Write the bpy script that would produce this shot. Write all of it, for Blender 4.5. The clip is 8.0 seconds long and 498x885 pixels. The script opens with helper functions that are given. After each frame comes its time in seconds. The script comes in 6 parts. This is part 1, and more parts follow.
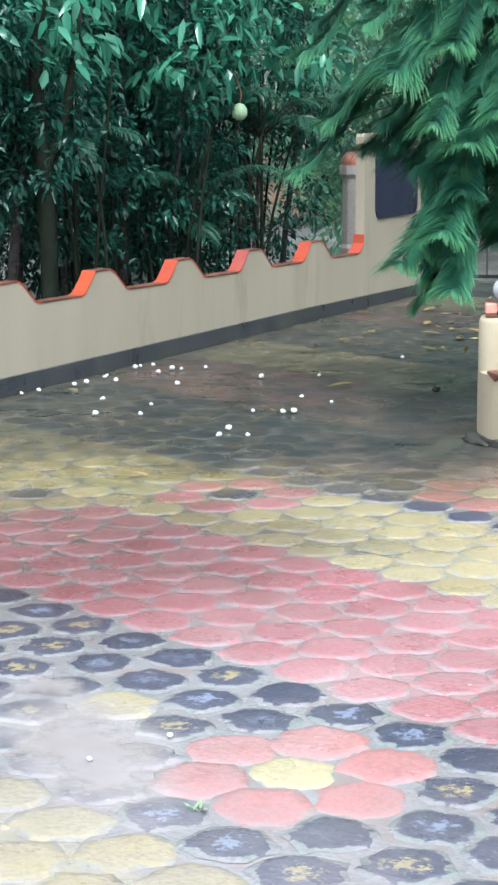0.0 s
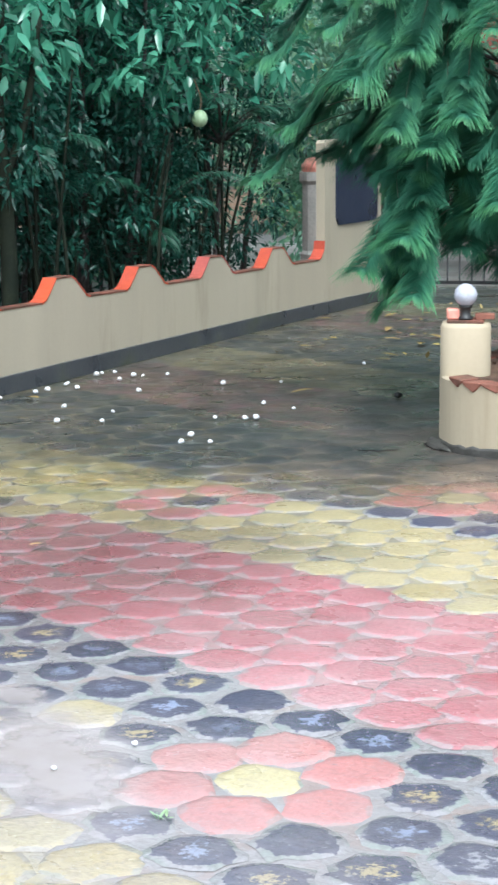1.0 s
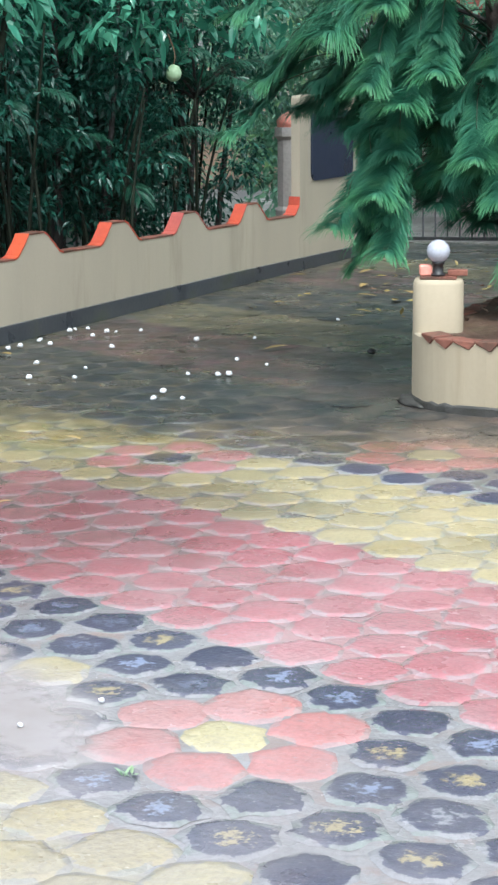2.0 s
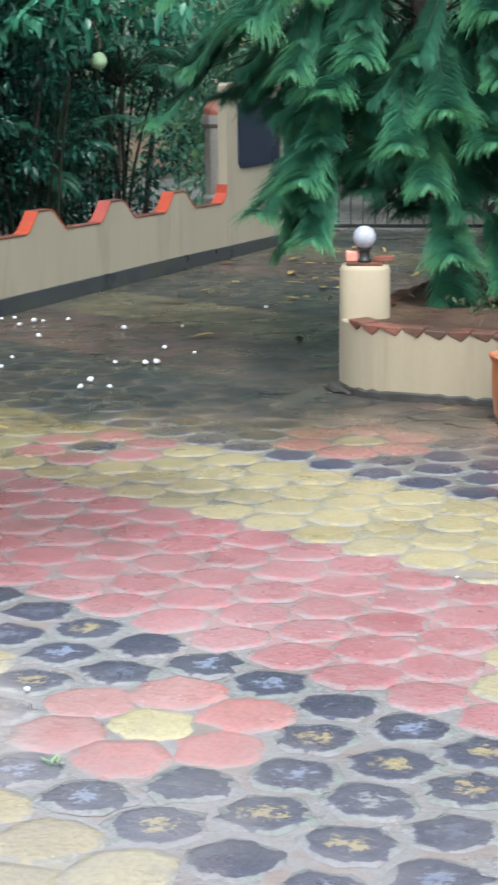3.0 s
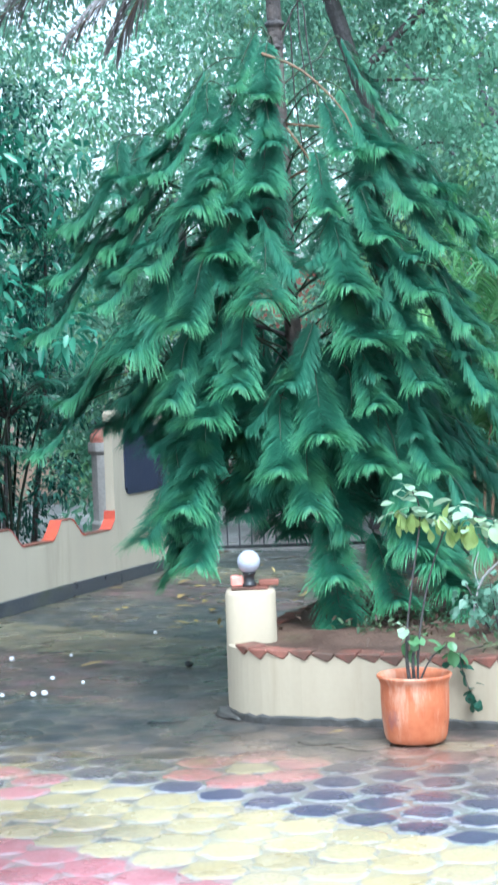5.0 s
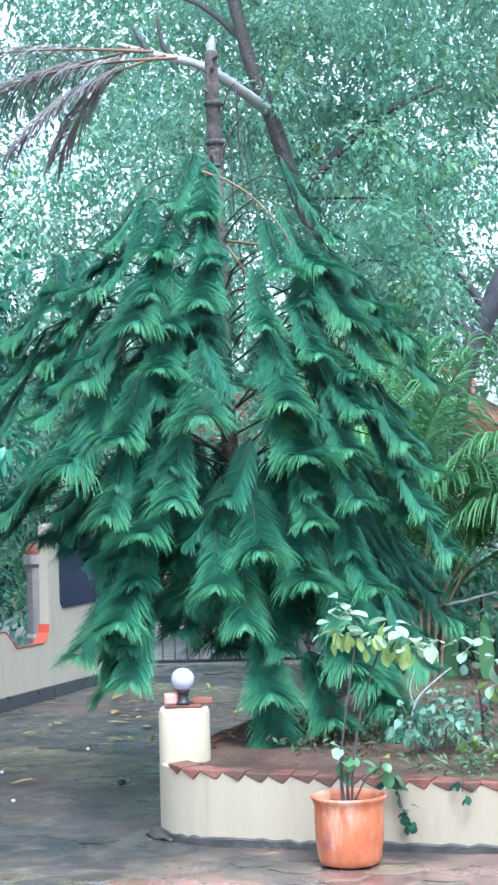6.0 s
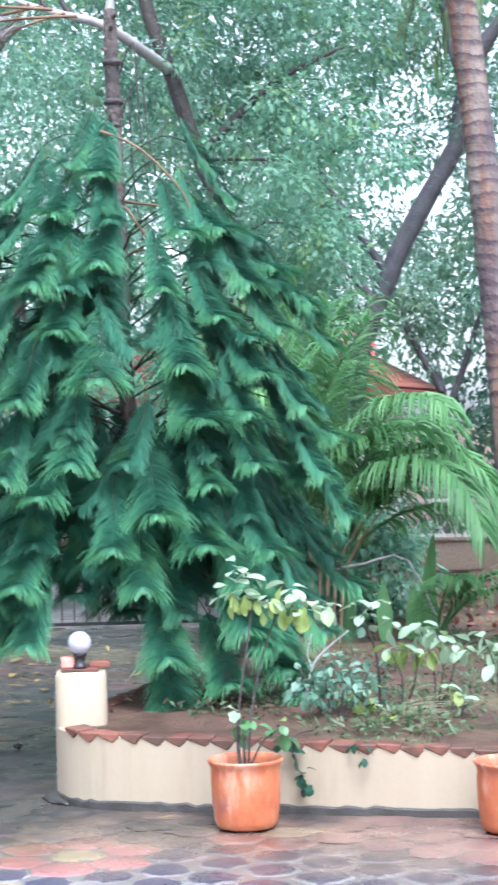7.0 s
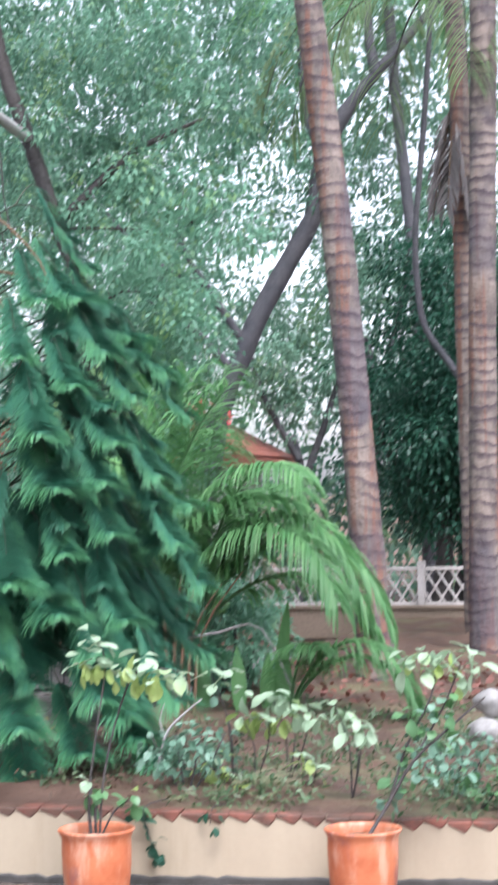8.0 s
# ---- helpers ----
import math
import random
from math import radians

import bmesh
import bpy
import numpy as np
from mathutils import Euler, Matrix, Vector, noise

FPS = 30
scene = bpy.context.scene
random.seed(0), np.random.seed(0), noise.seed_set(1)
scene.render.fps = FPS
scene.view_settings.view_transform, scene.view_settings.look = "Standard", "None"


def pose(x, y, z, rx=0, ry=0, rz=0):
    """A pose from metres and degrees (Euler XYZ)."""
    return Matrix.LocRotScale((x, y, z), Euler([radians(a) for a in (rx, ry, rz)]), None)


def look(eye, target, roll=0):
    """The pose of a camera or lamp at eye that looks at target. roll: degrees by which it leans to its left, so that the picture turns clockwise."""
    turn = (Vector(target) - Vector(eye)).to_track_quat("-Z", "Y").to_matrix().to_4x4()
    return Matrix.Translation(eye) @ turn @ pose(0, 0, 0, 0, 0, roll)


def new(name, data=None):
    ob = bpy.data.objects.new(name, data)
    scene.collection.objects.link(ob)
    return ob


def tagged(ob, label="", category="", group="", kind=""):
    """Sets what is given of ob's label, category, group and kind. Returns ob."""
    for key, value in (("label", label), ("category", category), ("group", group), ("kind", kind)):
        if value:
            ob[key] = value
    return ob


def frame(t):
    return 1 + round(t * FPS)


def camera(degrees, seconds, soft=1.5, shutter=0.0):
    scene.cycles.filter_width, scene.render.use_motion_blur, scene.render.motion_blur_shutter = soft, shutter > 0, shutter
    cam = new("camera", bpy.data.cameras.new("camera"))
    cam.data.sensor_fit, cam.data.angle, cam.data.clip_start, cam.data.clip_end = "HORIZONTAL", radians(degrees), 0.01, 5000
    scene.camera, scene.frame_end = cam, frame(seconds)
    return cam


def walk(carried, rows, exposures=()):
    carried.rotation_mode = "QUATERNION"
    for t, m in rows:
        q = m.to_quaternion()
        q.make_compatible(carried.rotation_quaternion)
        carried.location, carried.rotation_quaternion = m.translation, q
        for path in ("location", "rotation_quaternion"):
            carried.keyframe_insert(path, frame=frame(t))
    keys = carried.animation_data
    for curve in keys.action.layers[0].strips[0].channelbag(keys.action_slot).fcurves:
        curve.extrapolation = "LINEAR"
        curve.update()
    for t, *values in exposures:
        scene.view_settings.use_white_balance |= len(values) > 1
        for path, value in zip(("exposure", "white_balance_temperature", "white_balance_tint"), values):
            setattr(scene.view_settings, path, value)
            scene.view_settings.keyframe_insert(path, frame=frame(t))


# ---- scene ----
# camera and its walk
cam = camera(14.57, 8.0, soft=2.5, shutter=0.4)
PATH = [
    (0, (-0.018, -0.051, 1.593), (-2.4083, 4.2490, 0.7017), -0.33),
    (0.5, (-0.030, -0.035, 1.596), (-2.4063, 4.2662, 0.6720), 0.07),
    (1, (-0.034, -0.039, 1.587), (-2.3368, 4.3122, 0.7132), -0.42),
    (1.2, (-0.039, -0.037, 1.586), (-2.2872, 4.3281, 0.6411), -0.28),
    (2.3, (-0.002, -0.005, 1.586), (-2.2480, 4.3504, 0.5949), -0.34),
    (2.5, (-0.000, -0.000, 1.582), (-2.2313, 4.3622, 0.5864), -0.57),
    (3, (-0.001, 0.009, 1.572), (-2.0897, 4.4378, 0.5608), -0.48),
    (3.5, (0.018, 0.015, 1.576), (-1.8815, 4.5430, 0.6326), -0.82),
    (4, (0.037, 0.024, 1.583), (-1.7727, 4.6408, 0.9429), -1.32),
    (4.2, (0.041, 0.030, 1.588), (-1.7643, 4.6642, 1.0683), -1.65),
    (5.3, (0.046, 0.070, 1.629), (-1.8240, 4.7060, 1.5287), -2.06),
    (5.5, (0.041, 0.093, 1.639), (-1.7771, 4.7510, 1.6174), -1.66),
    (6, (0.044, 0.079, 1.635), (-1.6760, 4.7732, 1.7024), -1.46),
    (6.5, (0.051, 0.085, 1.634), (-1.6274, 4.7951, 1.6363), -1.53),
    (7, (0.054, 0.124, 1.638), (-1.4334, 4.8971, 1.6020), -1.31),
    (7.5, (0.070, 0.108, 1.638), (-1.2449, 4.9322, 1.5911), -1.37),
    (8, (0.085, 0.093, 1.642), (-1.0501, 4.9608, 1.7730), -0.98),
]
walk(cam, [(t, look(eye, target, roll)) for t, eye, target, roll in PATH],
     exposures=[(0.0, 1.26, 5880, 3), (1.2, 1.26, 5900, 3), (2.5, 1.04, 6000, 3), (3.5, 0.96, 6150, 4), (4.1, 1.30, 5800, 1), (5.5, 1.70, 5150, 3), (6.5, 1.72, 5300, 10), (7.0, 1.76, 5600, 14), (8.0, 1.52, 6000, 17)])

# ---- light ----
world = bpy.data.worlds.new("world")
scene.world = world
world.use_nodes = True
wn = world.node_tree
wn.nodes.clear()
SUN_EL, SUN_AZ = 60.0, 145.0
sky = wn.nodes.new("ShaderNodeTexSky")
sky.sky_type = "NISHITA"
sky.sun_disc = False
sky.sun_elevation = radians(SUN_EL)
sky.sun_rotation = radians(SUN_AZ)
sky.air_density, sky.dust_density, sky.ozone_density = 1.0, 2.5, 1.0
grey = wn.nodes.new("ShaderNodeHueSaturation")
grey.inputs["Saturation"].default_value = 0.3
bg = wn.nodes.new("ShaderNodeBackground")
bg.inputs["Strength"].default_value = 0.15
wout = wn.nodes.new("ShaderNodeOutputWorld")
wn.links.new(sky.outputs[0], grey.inputs["Color"])
wn.links.new(grey.outputs[0], bg.inputs["Color"])
wn.links.new(bg.outputs[0], wout.inputs["Surface"])
sun = new("sun", bpy.data.lights.new("sun", "SUN"))
sun.data.energy = 1.5
sun.data.angle = radians(25)
sun.data.color = (1.0, 0.98, 0.95)
az, el = radians(SUN_AZ), radians(SUN_EL)
sun.matrix_world = look((10 * math.sin(az) * math.cos(el), 10 * math.cos(az) * math.cos(el), 10 * math.sin(el)), (0, 0, 0))

# ---- materials ----
class Nodes:
    """A node material under construction."""
    def __init__(self, name):
        self.m = bpy.data.materials.new(name)
        self.m.use_nodes = True
        self.t = self.m.node_tree
        self.t.nodes.clear()
        self.out = self.t.nodes.new("ShaderNodeOutputMaterial")
        self.bsdf = self.t.nodes.new("ShaderNodeBsdfPrincipled")
        self.t.links.new(self.bsdf.outputs[0], self.out.inputs["Surface"])
        self.geo = self.t.nodes.new("ShaderNodeNewGeometry")
        self.obj = self.t.nodes.new("ShaderNodeObjectInfo")
        self.tc = self.t.nodes.new("ShaderNodeTexCoord")

    def link(self, a, b):
        self.t.links.new(a, b)

    def noise(self, scale, detail=4.0, rough=0.55, stretch=None, coord=None):
        n = self.t.nodes.new("ShaderNodeTexNoise")
        n.inputs["Scale"].default_value, n.inputs["Detail"].default_value, n.inputs["Roughness"].default_value = scale, detail, rough
        src = coord or self.geo.outputs["Position"]
        if stretch:
            mp = self.t.nodes.new("ShaderNodeMapping")
            mp.inputs["Scale"].default_value = stretch
            self.link(src, mp.inputs["Vector"])
            src = mp.outputs[0]
        self.link(src, n.inputs["Vector"])
        return n.outputs["Fac"]

    def ramp(self, fac, a, b, lo=0.0, hi=1.0):
        r = self.t.nodes.new("ShaderNodeMapRange")
        r.interpolation_type = "SMOOTHSTEP"
        r.inputs["From Min"].default_value, r.inputs["From Max"].default_value = a, b
        r.inputs["To Min"].default_value, r.inputs["To Max"].default_value = lo, hi
        self.link(fac, r.inputs["Value"])
        return r.outputs[0]

    def math(self, op, a, b):
        n = self.t.nodes.new("ShaderNodeMath")
        n.operation = op
        for k, v in enumerate((a, b)):
            if isinstance(v, (int, float)):
                n.inputs[k].default_value = v
            else:
                self.link(v, n.inputs[k])
        return n.outputs[0]

    def mix(self, fac, a, b, blend="MIX"):
        n = self.t.nodes.new("ShaderNodeMix")
        n.data_type, n.blend_type = "RGBA", blend
        for key, v in ((0, fac), (6, a), (7, b)):
            if isinstance(v, (int, float)):
                n.inputs[key].default_value = v
            elif isinstance(v, tuple):
                n.inputs[key].default_value = v
            else:
                self.link(v, n.inputs[key])
        return n.outputs[2]

    def bump(self, height, strength=0.3, dist=0.01):
        n = self.t.nodes.new("ShaderNodeBump")
        n.inputs["Strength"].default_value, n.inputs["Distance"].default_value = strength, dist
        self.link(height, n.inputs["Height"])
        self.link(n.outputs[0], self.bsdf.inputs["Normal"])

    def set(self, color=None, rough=None, metal=None, spec=None, coat=None):
        for key, v in (("Base Color", color), ("Roughness", rough), ("Metallic", metal), ("Specular IOR Level", spec), ("Coat Weight", coat)):
            if v is None:
                continue
            if isinstance(v, (int, float, tuple)):
                self.bsdf.inputs[key].default_value = v
            else:
                self.link(v, self.bsdf.inputs[key])
        return self.m

    def sep(self):
        n = self.t.nodes.new("ShaderNodeSeparateXYZ")
        self.link(self.geo.outputs["Position"], n.inputs[0])
        return n.outputs


def c(r, g, b):
    return (r, g, b, 1.0)


def surface(name, a, b, big=3.0, fine=40.0, rough=(0.5, 0.8), bump=0.3, dist=0.005, dirt=None, dirt_at=(0.55, 0.75), dirt_scale=2.0, stretch=None, spec=0.5, grain=0.35):
    """A surface of two close tones, mottled at two scales, with stains and fine relief."""
    k = Nodes(name)
    n1, n2 = k.noise(big, 5, stretch=stretch), k.noise(fine, 4)
    col = k.mix(k.ramp(n1, 0.3, 0.7), a, b)
    col = k.mix(k.ramp(n2, 0.35, 0.75, 0.0, grain), col, tuple(v * 0.55 for v in a[:3]) + (1.0,))
    if dirt:
        col = k.mix(k.ramp(k.noise(dirt_scale, 6, 0.65, stretch), *dirt_at, 0.0, 0.85), col, dirt)
    k.bump(k.math("ADD", n2, k.math("MULTIPLY", n1, 0.6)), bump, dist)
    return k.set(col, k.ramp(n1, 0.3, 0.7, *rough), spec=spec)


def foliage(name, a, b, tip=None, rough=0.4, through_light=0.35, fresh_lit=None, deep=0.6, patch=1.3):
    """Leaves: each its own tone between a and b, some light coming through."""
    k = Nodes(name)
    col = k.mix(k.geo.outputs["Random Per Island"], a, b)
    col = k.mix(k.ramp(k.noise(patch, 3), 0.38, 0.62, 0.0, deep), col, tuple(v * (0.6 if patch > 1 else 0.42) for v in a[:3]) + (1.0,))
    if tip:
        col = k.mix(k.ramp(k.noise(4.0 * patch, 2), 0.55, 0.7, 0.0, 0.7), col, tip)
    if fresh_lit:
        # lighter towards the tips: young growth together with light painted on the outer foliage
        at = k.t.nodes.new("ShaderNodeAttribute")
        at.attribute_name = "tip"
        col = k.mix(k.ramp(at.outputs["Fac"], 0.30, 1.05, 0.0, 0.72), col, fresh_lit)
    k.set(col, rough, spec=0.5)
    tr = k.t.nodes.new("ShaderNodeBsdfTranslucent")
    k.link(col, tr.inputs["Color"])
    mx = k.t.nodes.new("ShaderNodeMixShader")
    mx.inputs[0].default_value = through_light
    k.link(k.bsdf.outputs[0], mx.inputs[1])
    k.link(tr.outputs[0], mx.inputs[2])
    k.link(mx.outputs[0], k.out.inputs["Surface"])
    return k.m


def paving_paint(name, a, b, star=None, grime=0.75, worn=0.85, stain=0.15, haze_veil=1.0, joint=False, bare=0.92):
    """Wet painted paving: worn paint, mud film, black-green algae over the far drive."""
    k = Nodes(name)
    fine, mid = k.noise(60, 5), k.noise(9, 5, 0.65)
    col = k.mix(k.obj.outputs["Random"], a, b)
    col = k.mix(k.ramp(mid, 0.35, 0.7, 0.0, 0.5), col, b)
    if star:
        d = k.t.nodes.new("ShaderNodeVectorMath")
        d.operation = "LENGTH"
        k.link(k.tc.outputs["Object"], d.inputs[0])
        core = k.math("SUBTRACT", k.ramp(d.outputs["Value"], 0.0, 0.088, 1.0, 0.0), k.ramp(k.noise(30, 6, 0.75), 0.35, 0.62, 0.0, 0.95))
        core = k.math("MULTIPLY", k.ramp(core, 0.03, 0.42, 0.0, 0.8), k.ramp(k.obj.outputs["Random"], 0.15, 0.45))
        # yellow star paint on some stones, a sky reflection painted pale blue on others
        pale = k.mix(k.ramp(k.obj.outputs["Random"], 0.6, 0.66), c(0.28, 0.33, 0.48), star)
        col = k.mix(core, col, pale)
    # paint worn off the rims and rubbed through to the cement
    rim = k.t.nodes.new("ShaderNodeAttribute")
    rim.attribute_name = "rim"
    edge = k.math("ADD", rim.outputs["Fac"], k.math("MULTIPLY", k.math("SUBTRACT", k.noise(13, 6, 0.7), 0.5), 1.7))
    col = k.mix(k.ramp(edge, worn, worn + 0.12, 0.0, bare), col, k.mix(k.ramp(k.noise(8, 4), 0.45, 0.6), c(0.30, 0.29, 0.30), c(0.24, 0.27, 0.245)))
    col = k.mix(k.ramp(k.noise(26, 6, 0.7), 0.58, 0.72, 0.0, 0.6), col, c(0.36, 0.35, 0.37))
    col = k.mix(k.ramp(k.noise(38, 6, 0.75), 0.60, 0.70, 0.0, 0.5), col, c(0.09, 0.07, 0.065))
    col = k.mix(k.ramp(k.noise(3.3, 5, 0.65), 0.56, 0.70, 0.0, stain), col, c(0.22, 0.13, 0.10))
    # fine scuffs and pits
    col = k.mix(k.ramp(fine, 0.44, 0.62, 0.0, 0.42), col, k.mix(1.0, col, c(0.62, 0.60, 0.60), "MULTIPLY"))
    col = k.mix(k.ramp(k.noise(95, 3, 0.6), 0.64, 0.72, 0.0, 0.55), col, c(0.50, 0.48, 0.47))
    col = k.mix(k.ramp(k.noise(17, 6, 0.75), 0.55, 0.68, 0.0, 0.5), col, k.mix(1.0, col, c(0.55, 0.52, 0.50), "MULTIPLY"))
    x, y, z = k.sep()
    if joint:
        col = k.mix(k.math("MULTIPLY", k.ramp(y, 4.6, 5.8), k.ramp(k.noise(5, 6, 0.7), 0.34, 0.6, 0.15, 0.85)), col, k.mix(k.ramp(k.noise(9, 4), 0.45, 0.6), c(0.13, 0.12, 0.105), c(0.15, 0.175, 0.145)))
        col = k.mix(k.ramp(k.noise(4.5, 6, 0.7), 0.52, 0.62, 0.0, 0.65), col, c(0.27, 0.18, 0.15))
        # paint carried over the joints inside the red and yellow bands
        m = k.math("ADD", k.math("MULTIPLY", k.math("ADD", x, 2.068), 1.721), k.math("MULTIPLY", k.math("SUBTRACT", y, 3.844), 4.714))
        band = k.math("MULTIPLY", k.math("FRACT", k.math("DIVIDE", k.math("ADD", m, 32.0), 15.0), 0.0), 15.0)
        spill = k.ramp(k.math("ADD", k.noise(6, 5, 0.7), k.math("MULTIPLY", k.math("ADD", x, 2.6), 0.10)), 0.34, 0.56, 0.10, 0.85)
        inside = lambda lo, hi: k.math("MULTIPLY", k.ramp(band, lo, lo + 0.4), k.ramp(band, hi - 0.4, hi, 1.0, 0.0))
        col = k.mix(k.math("MULTIPLY", spill, inside(4.9, 10.0)), col, c(0.44, 0.22, 0.225))
        col = k.mix(k.math("MULTIPLY", spill, inside(9.9, 14.0)), col, c(0.40, 0.34, 0.20))
    # pale veil over the near stones: sky sheen and haze put into the colour
    col = k.mix(k.math("MULTIPLY", k.math("MULTIPLY", k.ramp(y, 4.4, 6.6, 1.0, 0.25), k.ramp(x, -3.7, -2.3, 0.2, 1.0)), k.ramp(k.noise(2.4, 6, 0.7), 0.3, 0.7, 0.04 * haze_veil, 0.34 * haze_veil)), col, c(0.44, 0.40, 0.40))
    # muddy rinse over the nearest stones
    col = k.mix(k.math("MULTIPLY", k.ramp(k.math("ADD", y, k.math("MULTIPLY", x, 0.25)), 2.6, 4.1, 0.5, 0.0), k.ramp(k.noise(3.1, 6, 0.7), 0.32, 0.62, 0.25, 0.9)), col, c(0.27, 0.24, 0.245))
    # darker towards the boundary wall: hedge shade and a thin algae film put into the colour
    col = k.mix(k.math("MULTIPLY", k.ramp(k.math("ADD", x, k.math("MULTIPLY", k.noise(1.9, 5, 0.65), 1.2)), -2.9, -1.7, 0.55, 0.0), k.math("MULTIPLY", k.ramp(y, 4.0, 5.2), k.ramp(y, 5.9, 6.6, 1.0, 0.25))), col, c(0.085, 0.050, 0.045))
    # ochre moss creeping in from the boundary wall
    moss = k.math("ADD", k.math("ADD", k.math("MULTIPLY", y, 0.75), k.math("MULTIPLY", x, -0.55)), k.math("MULTIPLY", k.noise(2.0, 6, 0.65), 1.6))
    moss = k.math("MULTIPLY", k.ramp(moss, 7.25, 8.25), k.ramp(k.noise(7, 6, 0.7), 0.36, 0.60, 0.10, 0.70))
    col = k.mix(moss, col, k.mix(k.ramp(k.noise(3, 4), 0.42, 0.60), c(0.20, 0.145, 0.035), c(0.10, 0.105, 0.035)))
    # mud washed up along the planter
    wash = k.math("ADD", k.math("ADD", k.math("ADD", y, 0.55), k.math("MULTIPLY", x, 0.10)), k.math("MULTIPLY", k.noise(3.0, 5, 0.65), 0.9))
    col = k.mix(k.math("MULTIPLY", k.ramp(wash, 7.15, 8.3, 0.0, 0.84), k.ramp(k.math("ADD", x, k.math("MULTIPLY", k.noise(2.2, 4), 0.8)), -4.1, -3.2)), col, k.mix(k.ramp(k.noise(5, 5), 0.4, 0.62), c(0.10, 0.072, 0.057), c(0.19, 0.135, 0.10)))
    # mud film near the flower
    dx, dy = k.math("ADD", x, 2.60), k.math("SUBTRACT", y, 3.76)
    along = k.math("DIVIDE", k.math("SUBTRACT", k.math("MULTIPLY", dx, 0.74), k.math("MULTIPLY", dy, 0.67)), 0.50)
    across = k.math("DIVIDE", k.math("ADD", k.math("MULTIPLY", dx, 0.67), k.math("MULTIPLY", dy, 0.74)), 0.20)
    r = k.math("SQRT", k.math("ADD", k.math("MULTIPLY", along, along), k.math("MULTIPLY", across, across)), 0.0)
    film = k.ramp(k.math("ADD", r, k.math("MULTIPLY", k.noise(6, 5), 0.9)), 0.9, 1.75, 0.85, 0.0)
    col = k.mix(film, col, c(0.42, 0.37, 0.365))
    # algae
    s = k.math("ADD", k.math("MULTIPLY", y, 0.92), k.math("MULTIPLY", x, -0.40))
    s = k.math("ADD", s, k.math("MULTIPLY", k.noise(1.6, 6, 0.6), 2.2))
    # every stone takes it up differently
    col = k.mix(1.0, col, k.mix(k.geo.outputs["Random Per Island"], c(0.85, 0.85, 0.85), c(1.08, 1.08, 1.08)), "MULTIPLY") if not joint else col
    algae = k.math("MULTIPLY", k.ramp(s, 8.9, 9.7, 0.0, grime), k.ramp(k.noise(3.2, 6, 0.7), 0.36, 0.62, 0.88, 1.2))
    col = k.mix(algae, col, k.mix(k.ramp(k.noise(5, 5, 0.6), 0.4, 0.65), c(0.016, 0.022, 0.026), c(0.040, 0.044, 0.042)))
    wet = k.noise(2.2, 5, 0.6)
    k.bump(k.math("ADD", fine, k.math("MULTIPLY", mid, 1.5)), 0.55, 0.005)
    return k.set(col, k.math("ADD", k.ramp(wet, 0.35, 0.65, 0.14, 0.42), k.math("MULTIPLY", algae, 0.12)), spec=0.5, coat=k.math("MULTIPLY", k.math("MULTIPLY", k.ramp(k.noise(1.7, 4), 0.3, 0.6, 0.15, 0.5), k.ramp(wash, 6.6, 7.8, 1.0, 0.2)), k.ramp(algae, 0.2, 0.8, 1.0, 0.3)))


M_DARK = paving_paint("dark_paving_paint", c(0.032, 0.036, 0.078), c(0.062, 0.066, 0.115), star=c(0.50, 0.40, 0.20), worn=0.47, haze_veil=0.35, grime=0.78)
M_RED = paving_paint("red_paving_paint", c(0.40, 0.105, 0.125), c(0.49, 0.215, 0.23), worn=0.56, bare=0.6)
M_YELLOW = paving_paint("yellow_paving_paint", c(0.42, 0.335, 0.16), c(0.50, 0.425, 0.25), grime=0.62, worn=0.56, bare=0.65)
M_PETAL = paving_paint("salmon_petal_paint", c(0.50, 0.175, 0.165), c(0.54, 0.22, 0.205), worn=0.60, bare=0.5)
M_HEART = paving_paint("pale_yellow_heart_paint", c(0.56, 0.47, 0.24), c(0.60, 0.52, 0.30), grime=0.76, worn=0.80, haze_veil=0.5)
M_GROUT = paving_paint("wet_cement_joint", c(0.32, 0.305, 0.315), c(0.26, 0.25, 0.255), grime=0.58, stain=0.5, joint=True)
def muddy_water():
    """Thin grey mud and water that thins out to its rim."""
    k = Nodes("muddy_water")
    rim = k.t.nodes.new("ShaderNodeAttribute")
    rim.attribute_name = "rim"
    col = k.mix(k.ramp(k.noise(6, 5), 0.35, 0.65), c(0.46, 0.41, 0.41), c(0.39, 0.34, 0.325))
    k.set(col, 0.3, spec=0.35)
    clear = k.t.nodes.new("ShaderNodeBsdfTransparent")
    mx = k.t.nodes.new("ShaderNodeMixShader")
    edge = k.math("ADD", rim.outputs["Fac"], k.math("MULTIPLY", k.math("SUBTRACT", k.noise(9, 5, 0.65), 0.5), 1.4))
    k.link(k.ramp(edge, 0.35, 0.95, 0.38, 1.0), mx.inputs[0])
    k.link(k.bsdf.outputs[0], mx.inputs[1])
    k.link(clear.outputs[0], mx.inputs[2])
    k.link(mx.outputs[0], k.out.inputs["Surface"])
    return k.m


M_MUD = muddy_water()
M_EARTH = surface("damp_earth", c(0.10, 0.065, 0.04), c(0.17, 0.10, 0.06), 2.0, 30, (0.6, 0.9), 0.6, 0.03)
M_SOIL = surface("red_garden_soil", c(0.06, 0.032, 0.02), c(0.12, 0.068, 0.044), 3.5, 34, (0.6, 0.9), 0.7, 0.03, dirt=c(0.13, 0.12, 0.06), dirt_at=(0.48, 0.66), dirt_scale=1.6)
